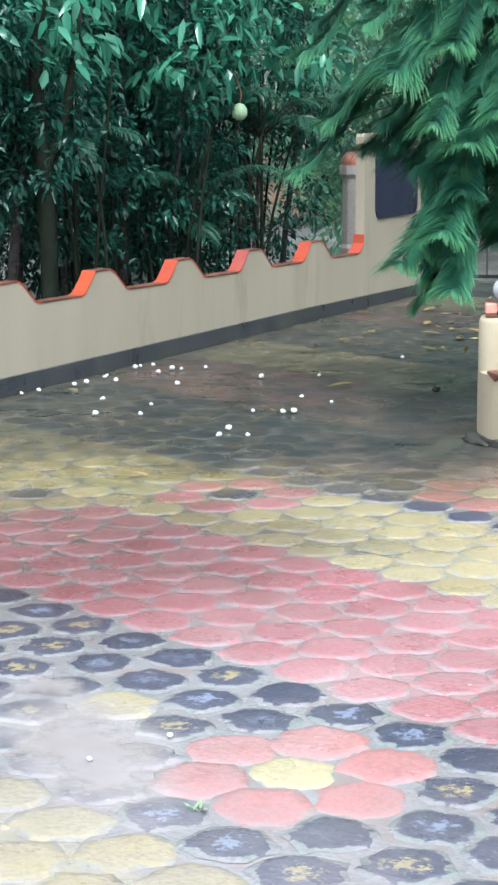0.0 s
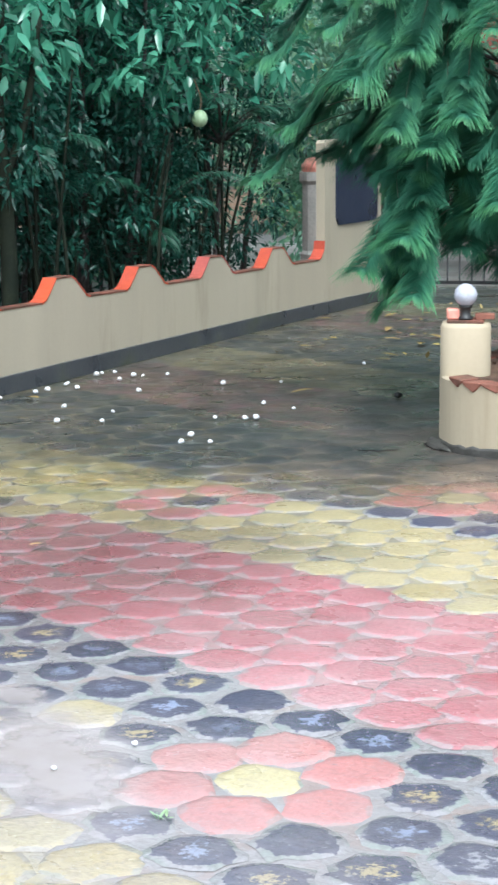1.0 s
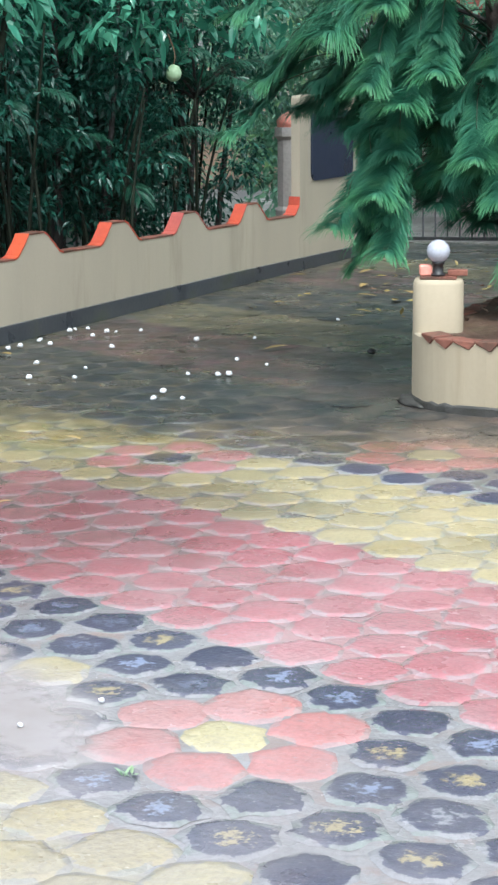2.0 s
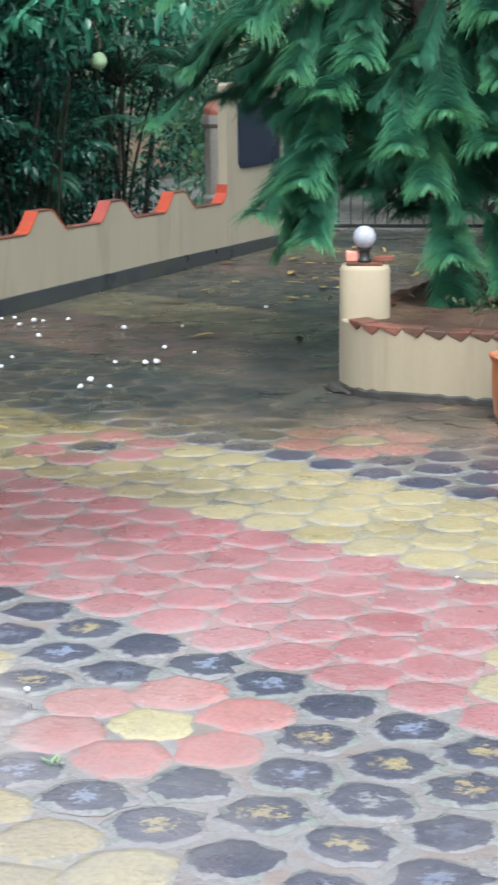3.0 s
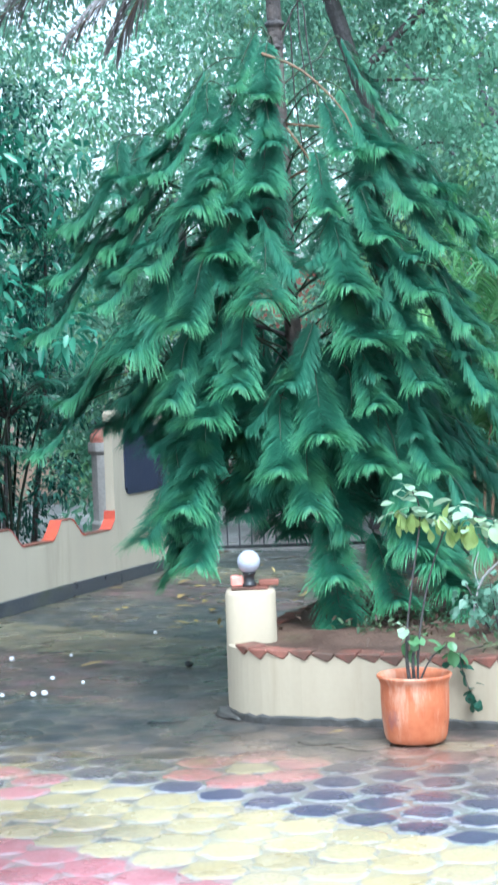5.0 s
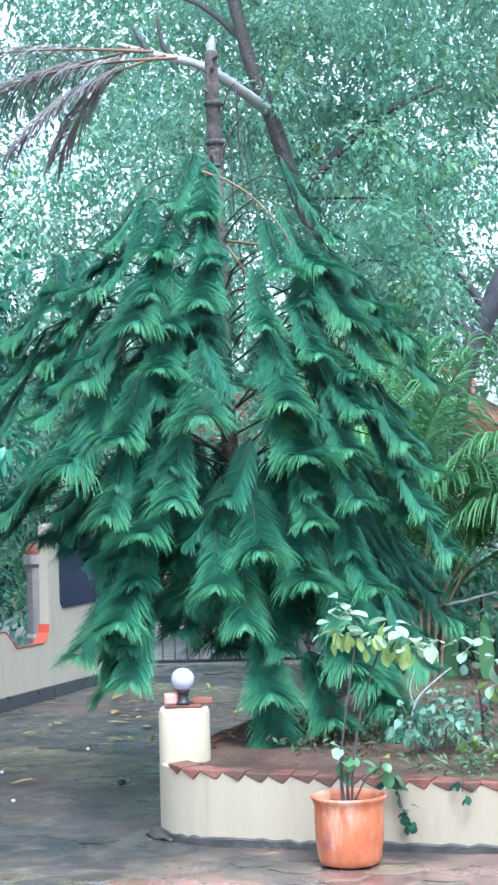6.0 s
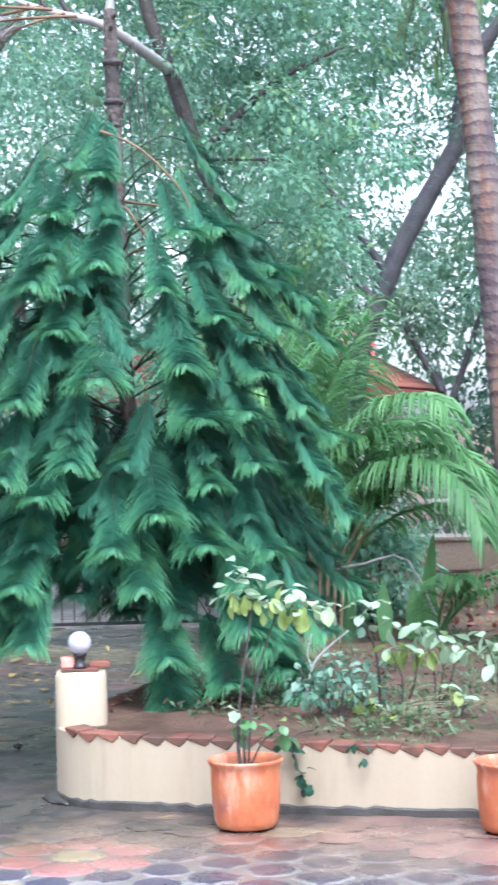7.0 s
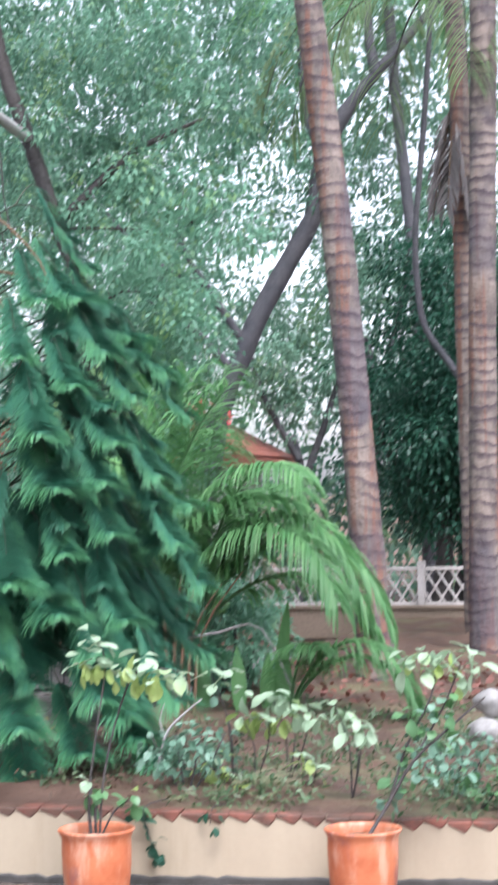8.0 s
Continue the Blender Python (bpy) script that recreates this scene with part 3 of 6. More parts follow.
# coping: orange on the slopes, dull red on the flats
run = []
for (ya, za), (yb, zb) in zip(prof, prof[1:] + [(99, 0)]):
    flat = abs(zb - za) < 0.012 and abs(yb - ya) > 0.08
    run.append((ya, za + 0.008))
    if flat or yb > 90:
        if len(run) > 1:
            part("coping_slope", extrude_profile("coping_slope", run, lambda z: z - 0.010, 0.091, M_DULLRED if 11.0 < run[-1][0] < 11.9 else M_ORANGE, -0.003), wall_w, "painted slope of the coping")
        if flat:
            part("coping_flat", extrude_profile("coping_flat", [(ya, za + 0.007), (yb, zb + 0.007)], lambda z: z - 0.009, 0.090, M_BRICK, -0.0025), wall_w, "dull red coping")
        run = [(yb, zb + 0.008)] if flat else []
part("skirting", extrude_profile("skirting", [(4.2, 0.10), (8.0, 0.10), (12.0, 0.098), (14.02, 0.08)], 0.0, 0.03, M_SKIRT, -0.022), wall_w, "dark grey skirting band")
pier = thing("wall_pier", (0, 0, 0), "tall cream end pier of the boundary wall", "wall", kind="structure")
part("pier_body", extrude_profile("pier_body", [(12.932, 1.25), (12.96, 1.27), (13.6, 1.27), (14.02, 1.25)], 0.0, 0.07, M_CREAM), pier)


def rounded_panel(name, y0, y1, z0, z1, r, off, material):
    out = []
    for cy, cz, a0 in ((y1 - r, z1 - r, 0), (y0 + r, z1 - r, 90), (y0 + r, z0 + r, 180), (y1 - r, z0 + r, 270)):
        for k in range(7):
            a = radians(a0 + 15 * k)
            out.append((cy + r * math.cos(a), cz + r * math.sin(a)))
    n = len(out)
    verts = [(wall_x(y) + o, y, z) for o in (0.0, off) for y, z in out]
    faces = [tuple(range(n, 2 * n))] + [(i, (i + 1) % n, n + (i + 1) % n, n + i) for i in range(n)]
    return mesh_of(name, verts, faces, material)


part("panel", rounded_panel("panel", 13.13, 13.93, 0.64, 1.14, 0.07, 0.012, M_NAVY), pier, "dark navy panel with rounded corners")

# gate across the drive
gate = thing("metal_gate", (-6.3, 14.75, 0, 0, 0, 20), "dark iron gate with upright bars, closed", "gate")
for z in (0.075, 0.43):
    part("rail", box("rail", (0, -0.015, z - 0.014), (1.9, 0.015, z + 0.014), M_BLACK, 0.004), gate)
bar_me = join_tubes("bar", [tube("b", [(0, 0, 0.06), (0, 0, 0.55)], [0.007, 0.007], M_GATE, 6), tube("b", [(0, 0, 0.55), (0, 0, 0.57), (0, 0, 0.64)], [0.007, 0.015, 0.001], M_GATE, 6)], M_GATE)
for i in range(19):
    part("bar", bar_me, gate, at=pose(0.06 + 0.1 * i, 0, 0))
for x in (0.0, 1.9):
    part("post", box("post", (x - 0.03, -0.03, -0.02), (x + 0.03, 0.03, 0.72), M_GATE, 0.005), gate)

# ---- planter ----
planter = thing("planter_wall", (-3.0, 8.1, 0), "curved cream planter wall with a pillar and red brick edging", "planter")
CX, CY, CR = -3.045, 8.385, 0.40


def planter_line():
    """Outer line of the planter wall: along the front, round the corner, back along the drive."""
    pts = [(x, front_y(x)) for x in np.linspace(3.5, -2.96, 160)]
    a0, a1 = 265, 180
    for k in range(16):
        a = radians(a0 + (a1 - a0) * k / 15)
        pts.append((CX + CR * math.cos(a), CY + CR * math.sin(a)))
    pts += [(CX - CR, y) for y in np.linspace(8.6, 9.7, 5)]
    return pts


def offset_line(pts, d):
    out = []
    for i, (x, y) in enumerate(pts):
        (x0, y0), (x1, y1) = pts[max(i - 1, 0)], pts[min(i + 1, len(pts) - 1)]
        dx, dy = x1 - x0, y1 - y0
        n = math.hypot(dx, dy)
        out.append((x + dy / n * d, y - dx / n * d))
    return out


def line_wall(name, pts, z0, z1, inner, outer, material):
    a, b = offset_line(pts, outer), offset_line(pts, inner)
    verts, faces = [], []
    for i in range(len(pts)):
        top = z1(pts[i][0]) if callable(z1) else z1
        verts += [(*a[i], z0), (*a[i], top - 0.008), ((a[i][0] * 0.93 + b[i][0] * 0.07), (a[i][1] * 0.93 + b[i][1] * 0.07), top), (*b[i], top), (*b[i], z0)]
    for i in range(len(pts) - 1):
        for k in range(4):
            faces.append((i * 5 + k, i * 5 + k + 1, i * 5 + 5 + k + 1, i * 5 + 5 + k))
    return mesh_of(name, [(x + 3.0, y - 8.1, z) for x, y, z in verts], faces, material)


rim_z = lambda x: 0.315 - 0.026 * (min(max(x, -3.4), 0) + 2.9)
line = planter_line()
part("wall_face", line_wall("planter_face", line, 0.0, rim_z, 0.12, 0.0, M_CREAM2), planter)
part("footing", line_wall("footing", line, -0.01, lambda x: 0.036 + 0.007 * noise.noise((x * 5, 1.7, 0)) + 0.012 * noise.noise((x * 23, 4.2, 0)), 0.05, -0.010, M_FOOT), planter, "dark mossy cement footing")

# rough cement left at the foot of the corner
bm = bmesh.new()
bmesh.ops.create_icosphere(bm, subdivisions=3, radius=1.0)
for v in bm.verts:
    v.co = Vector((v.co.x * 0.075, v.co.y * 0.15, max(0.0, v.co.z) * 0.032)) * (1 + 0.3 * noise.noise(v.co * 2.2))
part("cement_patch", from_bm("cement_patch", bm, M_FOOT, True), planter, "rough grey cement at the foot", at=pose(-0.365, 0.075, 0.0, 0, 0, 38))


def pillar_mesh():
    prof_z = [0.0, 0.03, 0.30, 0.545, 0.565, 0.572]
    rad = [0.120, 0.117, 0.116, 0.115, 0.106, 0.0]
    steps = 32
    verts, faces = [], []
    for z, r in zip(prof_z, rad):
        for k in range(steps):
            a = 2 * math.pi * k / steps
            ca, sa = math.cos(a), math.sin(a)
            s = (abs(ca) ** 3.2 + abs(sa) ** 3.2) ** (-1 / 3.2)
            ra = radians(20)
            x, y = r * s * ca, r * s * sa
            verts.append((x * math.cos(ra) - y * math.sin(ra), x * math.sin(ra) + y * math.cos(ra), z))
    for i in range(len(rad) - 1):
        for k in range(steps):
            faces.append((i * steps + k, i * steps + (k + 1) % steps, (i + 1) * steps + (k + 1) % steps, (i + 1) * steps + k))
    return mesh_of("pillar", verts, faces, M_CREAM2, True)


PX, PY = -3.303, 8.27
part("pillar", pillar_mesh(), planter, at=pose(PX + 3.0, PY - 8.1, 0))
part("pillar_cap", box("pillar_cap", (-0.085, -0.085, 0.0), (0.085, 0.085, 0.012), M_BRICK, 0.005), planter, "worn red oxide top", at=pose(PX + 3.0, PY - 8.1, 0.566, 0, 0, 20))

# saw-tooth brick edging along the top
def tooth_mesh(v):
    """An edging brick: flat on top, its hanging corner cut to a skewed point."""
    p, tip = 0.0505, (0.020, 0.026, 0.012, 0.022)[v]
    out = [(-p, 0.010), (p, 0.010), (p, -0.004), (tip, -0.037 + 0.007 * (v % 2)), (-p, -0.002)]
    verts = [(x, y, z) for y in (-0.052, 0.052) for x, z in out]
    faces = [(0, 1, 2, 3, 4), (9, 8, 7, 6, 5)] + [(i, 5 + i, 5 + (i + 1) % 5, (i + 1) % 5) for i in range(5)]
    bm = bmesh.new()
    vs = [bm.verts.new(q) for q in verts]
    for f in faces:
        bm.faces.new([vs[i] for i in f])
    bmesh.ops.recalc_face_normals(bm, faces=bm.faces)
    bmesh.ops.bevel(bm, geom=bm.edges[:], offset=0.004, segments=1, affect="EDGES")
    return from_bm("brick", bm, M_BRICK)


tooth = [tooth_mesh(v) for v in range(4)]
dist, last = 0.0, line[0]
step_len, count = 0.1005, 0
fine = []
for (x0, y0), (x1, y1) in zip(line, line[1:]):
    n = max(1, int(math.hypot(x1 - x0, y1 - y0) / 0.01))
    fine += [(x0 + (x1 - x0) * k / n, y0 + (y1 - y0) * k / n, math.atan2(y1 - y0, x1 - x0)) for k in range(n)]
for x, y, a in fine:
    dist += math.hypot(x - last[0], y - last[1])
    last = (x, y)
    if dist >= step_len and y < 9.5 and x < 0.6:
        dist, count = 0.0, count + 1
        if math.hypot(x - PX, y - PY) < 0.15 or (x < -3.29 and y < 8.5):
            continue
        nx, ny = -math.sin(a), math.cos(a)
        part("brick", tooth[count % 4], planter, at=pose(x + 3.0 - nx * 0.046, y - 8.1 - ny * 0.046, rim_z(x) + 0.004 * math.sin(count * 2.3), 2 * math.sin(count), 2 * math.sin(count * 3.1), math.degrees(a) + 180 + 2 * math.cos(count * 1.7)))

# lamp on the pillar
lamp = thing("globe_lamp", (PX + 0.005, PY - 0.02, 0.578), "white globe lamp on a black holder on the pillar", "lamp")
part("holder", lathe("holder", [(0.0, 0.0), (0.033, 0.0), (0.033, 0.012), (0.024, 0.018), (0.024, 0.052), (0.03, 0.056), (0.03, 0.066), (0.0, 0.066)], M_BLACK, 24), lamp, "black holder")
part("globe", lathe("globe", [(0.0526 * math.sin(radians(a)), 0.113 - 0.0526 * math.cos(radians(a))) for a in range(0, 181, 10)], M_GLOBE, 32), lamp, "frosted white globe")
lump = tagged(new("brick_piece", box("brick_piece", (-0.03, -0.035, 0), (0.028, 0.03, 0.05), M_PINK, 0.007, 1)), "broken pink brick lying on the pillar beside the lamp", "brick")
lump.matrix_basis = pose(PX - 0.055, PY - 0.02, 0.578, 0, 0, 25)
lump = tagged(new("brick_piece", box("brick_piece", (-0.045, -0.025, 0), (0.045, 0.025, 0.026), M_BRICK, 0.003, 1)), "flat red brick lying on the pillar beside the lamp", "brick")
lump.matrix_basis = pose(PX + 0.075, PY + 0.045, 0.578, 0, 0, 20)

# garden soil inside the planter
def bed_mesh():
    verts, faces = [], []
    ys = np.concatenate([np.linspace(0, 3, 25), np.linspace(3.4, 14.0, 30)])
    xs = np.linspace(-3.37, 4.0, 60)
    for d in ys:
        for x in xs:
            y = max(front_y(x), CY - math.sqrt(max(0.0, 0.35 ** 2 - min(0.35, max(0.0, CX - x)) ** 2)) if x < CX else 0) + 0.07 + d
            z = rim_z(x) + 0.006 + 0.04 * min(d / 0.8, 1) - 0.10 * min(max(d - 1.2, 0) / 4, 1)
            z += 0.05 * noise.fractal((x * 2.3, y * 2.3, 0.7), 0.8, 2.0, 6) * min(1, 0.3 + d)
            if x < -2.6:
                z -= 0.03 * min(1, (-2.6 - x) / 0.6) * min(1, d)
            verts.append((x, y, z))
    n = len(xs)
    for j in range(len(ys) - 1):
        for i in range(n - 1):
            faces.append((j * n + i, j * n + i + 1, (j + 1) * n + i + 1, (j + 1) * n + i))
    return mesh_of("soil_bed", verts, faces, M_SOIL, True)


tagged(new("soil_bed", bed_mesh()), "red-brown garden soil with grass patches behind the planter wall", "soil", kind="structure")

# ---- pots ----
POT = [(0.0, 0.0), (0.112, 0.0), (0.123, 0.010), (0.131, 0.03), (0.139, 0.10), (0.1425, 0.17), (0.143, 0.215), (0.1415, 0.240), (0.148, 0.258), (0.156, 0.270), (0.157, 0.277), (0.152, 0.281), (0.145, 0.277), (0.139, 0.262), (0.136, 0.235)]
pot_me = lathe("pot_body", POT, M_POT, 48, 0.01)
soil_me = lathe("pot_soil", [(0.0, 0.243), (0.07, 0.246), (0.137, 0.238)], M_SOIL, 24)


def flower_pot(x, y, turn, label):
    p = thing("flower_pot", (x, y, 0.009, 0, 0, turn), label, "flower pot", "pots by the planter")
    part("pot_body", pot_me, p)
    part("pot_soil", soil_me, p, "dark soil")
    return p


POT1, POT2 = (-2.362, 7.725), (-1.285, 7.865)
flower_pot(*POT1, 20, "orange terracotta pot with stained side on wet paving")
flower_pot(*POT2, 140, "orange terracotta pot with rolled rim beside planter")


def blade(name, length, width, material, curl=0.2):
    """One broad leaf: cupped, pointed, with a midrib fold."""
    verts, faces = [], []
    rows, cols = 7, 5
    for i in range(rows):
        u = i / (rows - 1)
        w = width * 0.5 * (math.sin(math.pi * min(1, u ** 0.8)) ** 0.75 + 0.02)
        for j in range(cols):
            s = j / (cols - 1) * 2 - 1
            verts.append((length * u, w * s, -curl * length * u * u + 0.22 * w * abs(s)))
    for i in range(rows - 1):
        for j in range(cols - 1):
            faces.append((i * cols + j, i * cols + j + 1, (i + 1) * cols + j + 1, (i + 1) * cols + j))
    return mesh_of(name, verts, faces, material, True)


def round_leaf(length, width, material, curl):
    """One round-tipped leaf, broadest past its middle, on a short stalk, with a wavy rim."""
    verts, faces = [], []
    rows, cols = 8, 5
    for i in range(rows):
        u = i / (rows - 1)
        w = width * 0.5 * (max(0.0, math.sin(math.pi * u ** 1.45)) ** 0.6 * 0.98 + 0.03)
        for j in range(cols):
            e = j / (cols - 1) * 2 - 1
            verts.append((length * (0.12 + 0.88 * u), w * e, -curl * length * u * u + 0.20 * w * abs(e) + 0.05 * width * e * math.sin(7 * u)))
    for i in range(rows - 1):
        for j in range(cols - 1):
            faces.append((i * cols + j, i * cols + j + 1, (i + 1) * cols + j + 1, (i + 1) * cols + j))
    return mesh_of("leaf", verts, faces, material, True)


PALE = [round_leaf(0.080, 0.046, M_PALE, 0.30), round_leaf(0.092, 0.050, M_PALE, 0.5), round_leaf(0.062, 0.040, M_PALE, 0.2)]
LIME = [round_leaf(0.085, 0.044, M_LIME, 0.35), round_leaf(0.070, 0.040, M_LIME, 0.2)]
GREEN = [round_leaf(0.060, 0.042, M_SHRUB, 0.25), round_leaf(0.072, 0.048, M_SHRUB, 0.4)]
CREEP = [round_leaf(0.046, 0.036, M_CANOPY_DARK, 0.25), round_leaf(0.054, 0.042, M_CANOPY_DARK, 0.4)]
BLUE = [round_leaf(0.044, 0.036, M_BLUEGREEN, 0.25), round_leaf(0.054, 0.042, M_BLUEGREEN, 0.4)]


def shrub(name, base, stems, rosettes, label, group=""):
    """A leggy shrub: stems from the base; at each point a whorl of open leaves and some hanging under it.

    A rosette is (point, open leaves, hanging leaves, meshes above, meshes below)."""
    s = thing(name, base, label, "plant", group)
    b = Vector(base)
    for path, r in stems:
        part("stem", tube("stem", [Vector(p) - b for p in path], [r * (1 - 0.5 * i / (len(path) - 1)) for i in range(len(path))], M_BARK_DARK, 7, 0.2), s)
    for pt, above, below, up_leaves, down_leaves in rosettes:
        turn = rng.uniform(0, 360)
        for k in range(above + below):
            hang = k >= above
            az = turn + 360 / max(1, below if hang else above) * k + rng.uniform(-25, 25)
            tilt = rng.uniform(38, 82) if hang else rng.uniform(-22, 26)
            off = Vector(rng.normal(scale=0.014, size=3)) + Vector((0, 0, -0.012 if hang else 0.0))
            set_ = down_leaves if hang else up_leaves
            part("leaf", set_[int(rng.integers(len(set_)))], s, at=pose(*(Vector(pt) - b + off), rng.uniform(-25, 25), tilt, az) @ Matrix.Scale(rng.uniform(0.75, 1.15), 4))
    return s


def twig_path(base, pt, bow=0.03):
    m = (np.array(base) + np.array(pt)) / 2
    return [base, tuple(m + [bow, 0, bow]), pt]


x1, y1 = POT1
shrub("potted_shrub", (x1, y1, 0.25),
      [([(x1 - 0.02, y1, 0.25), (x1 - 0.03, y1, 0.42), (x1 + 0.0, y1 + 0.03, 0.7), (-2.33, 7.78, 0.96), (-2.37, 7.76, 1.06)], 0.0055),
       ([(x1 + 0.015, y1, 0.25), (x1 + 0.025, y1 + 0.01, 0.45), (-2.3, 7.8, 0.7), (-2.2, 7.80, 0.92), (-2.02, 7.8, 0.92)], 0.0055)],
      [((-2.375, 7.75, 1.075), 5, 0, PALE, LIME), ((-2.33, 7.76, 1.03), 5, 0, PALE, LIME), ((-2.42, 7.75, 1.01), 3, 0, PALE, LIME), ((-2.18, 7.78, 0.99), 4, 1, PALE, LIME)]
      + [((-2.41 + 0.052 * k, 7.75 + 0.01 * (k % 3), 0.965 - 0.010 * k + 0.012 * (k % 2)), 3, 4, PALE, LIME) for k in range(7)]
      + [((-2.07, 7.79, 0.925), 4, 1, PALE, PALE), ((-2.00, 7.80, 0.91), 4, 1, PALE, PALE), ((-2.13, 7.78, 0.93), 4, 2, PALE, LIME)],
      "leggy shrub with pale and lime leaf clusters in terracotta pot")
shrub("pot_seedling", (x1 - 0.02, y1, 0.25), [([(x1 - 0.02, y1, 0.25), (x1 - 0.03, y1, 0.36), (-2.39, 7.76, 0.45)], 0.009), ([(x1, y1, 0.25), (x1 + 0.0, y1 - 0.01, 0.36), (-2.35, 7.76, 0.43)], 0.008), ([(x1 + 0.02, y1, 0.25), (x1 + 0.08, y1 - 0.01, 0.36), (-2.23, 7.77, 0.40)], 0.005)],
      [((-2.42, 7.75, 0.49), 3, 0, GREEN + PALE, GREEN), ((-2.39, 7.75, 0.45), 4, 1, GREEN + PALE, GREEN), ((-2.345, 7.75, 0.43), 4, 2, GREEN, GREEN), ((-2.225, 7.76, 0.41), 4, 2, GREEN + LIME, GREEN)], "small green seedling growing at the shrub's foot")
x2, y2 = POT2
pale2 = [(-1.07, 8.05, 0.98), (-1.005, 8.05, 0.97), (-0.936, 8.05, 0.92), (-0.866, 8.05, 0.98), (-1.03, 8.05, 0.91), (-0.90, 8.05, 0.88), (-0.95, 8.07, 1.0), (-0.83, 8.06, 0.93), (-1.12, 8.06, 0.95)]
green2 = [(-1.025, 8.0, 0.767), (-0.957, 8.0, 0.722), (-1.121, 8.0, 0.582), (-1.065, 8.0, 0.492), (-1.17, 8.0, 0.467), (-1.005, 8.0, 0.63), (-1.195, 8.0, 0.398), (-1.073, 8.0, 0.675), (-0.93, 8.02, 0.80), (-1.10, 8.0, 0.74), (-0.90, 8.0, 0.64), (-0.99, 8.0, 0.56)]
shrub("potted_shrub", (x2, y2, 0.25),
      [([(x2 + 0.02, y2, 0.25), (-1.187, 7.95, 0.383), (-1.09, 7.97, 0.545), (-0.93, 8.0, 0.69), (-0.80, 8.02, 0.80)], 0.0085),
       ([(-1.187, 7.95, 0.383), (-1.12, 7.98, 0.6), (-1.02, 8.02, 0.8), (-1.0, 8.05, 0.94)], 0.006), ([(-1.06, 7.97, 0.6), (-0.97, 8.02, 0.76), (-0.90, 8.05, 0.93)], 0.005)],
      [(p, 4, 2, PALE, PALE + LIME) for p in pale2] + [(p, 5, 3, GREEN + BLUE, GREEN + BLUE) for p in green2],
      "leaning shrub with pale leaves above green ones in terracotta pot")
mixed = PALE + LIME
for base, ros in (((-2.06, 8.85, 0.30), [((-2.145, 8.8, 0.83), 4, 0, PALE, PALE), ((-2.05, 8.8, 0.83), 4, 0, PALE, PALE), ((-2.12, 8.8, 0.755), 4, 1, PALE, BLUE), ((-2.0, 8.8, 0.745), 4, 1, PALE, PALE)]),
                  ((-1.80, 8.85, 0.30), [((-1.87 + 0.046 * k, 8.8, 0.735 - 0.020 * k), 4, 2, PALE, PALE) for k in range(6)]),
                  ((-1.95, 8.80, 0.29), [((-1.99 + 0.062 * k, 8.76, 0.62 + 0.012 * (k % 2)), 3, 3, mixed, LIME) for k in range(4)]),
                  ((-2.10, 8.70, 0.28), [((-2.14, 8.7, 0.41), 3, 3, LIME, LIME), ((-2.09, 8.7, 0.43), 4, 2, mixed, LIME), ((-2.05, 8.7, 0.40), 3, 2, mixed, LIME)]),
                  ((-1.92, 8.60, 0.28), [((-1.94, 8.58, 0.33), 4, 1, LIME, GREEN), ((-1.90, 8.6, 0.30), 3, 1, GREEN, GREEN)]),
                  ((-1.70, 8.75, 0.28), [((-1.70, 8.75, 0.44), 4, 1, mixed, LIME), ((-1.75, 8.75, 0.47), 4, 1, mixed, LIME), ((-1.66, 8.74, 0.40), 4, 1, PALE, LIME)]),
                  ((-1.45, 8.55, 0.28), [((-1.52, 8.5, 0.73), 3, 1, PALE, PALE), ((-1.48, 8.5, 0.68), 4, 1, PALE, PALE), ((-1.42, 8.5, 0.66), 4, 2, PALE, PALE), ((-1.35, 8.5, 0.59), 4, 1, PALE, PALE), ((-1.44, 8.5, 0.60), 4, 1, PALE, PALE), ((-1.39, 8.5, 0.60), 3, 2, PALE, PALE)]),
                  ((-0.87, 8.42, 0.28), [((-0.87, 8.4, 0.38), 4, 2, BLUE + GREEN, GREEN), ((-0.92, 8.4, 0.44), 4, 2, BLUE + GREEN, GREEN), ((-0.82, 8.4, 0.35), 4, 2, GREEN, GREEN), ((-0.78, 8.45, 0.45), 4, 2, GREEN, GREEN)])):
    shrub("garden_shrub", base, [(twig_path(base, r[0]), 0.0045) for r in ros[::2]], ros,
          "low garden shrub with pale broad leaves in the soil", "shrubs in the planter")
# a bare pale twig between the shrubs
twig = thing("bare_twig", (-2.42, 8.8, 0.30), "thin bare pale twig leaning in the planter soil", "twig")
part("stem", tube("stem", [(0, 0, 0), (0.05, 0, 0.22), (0.12, 0, 0.31), (0.23, 0, 0.40)], [0.006, 0.006, 0.005, 0.003], M_PALEBARK, 7, 0.3), twig)
part("twig", tube("twig", [(0.05, 0, 0.22), (0.03, 0, 0.30), (0.05, 0.01, 0.38)], [0.004, 0.003, 0.002], M_PALEBARK, 6, 0.3), twig)
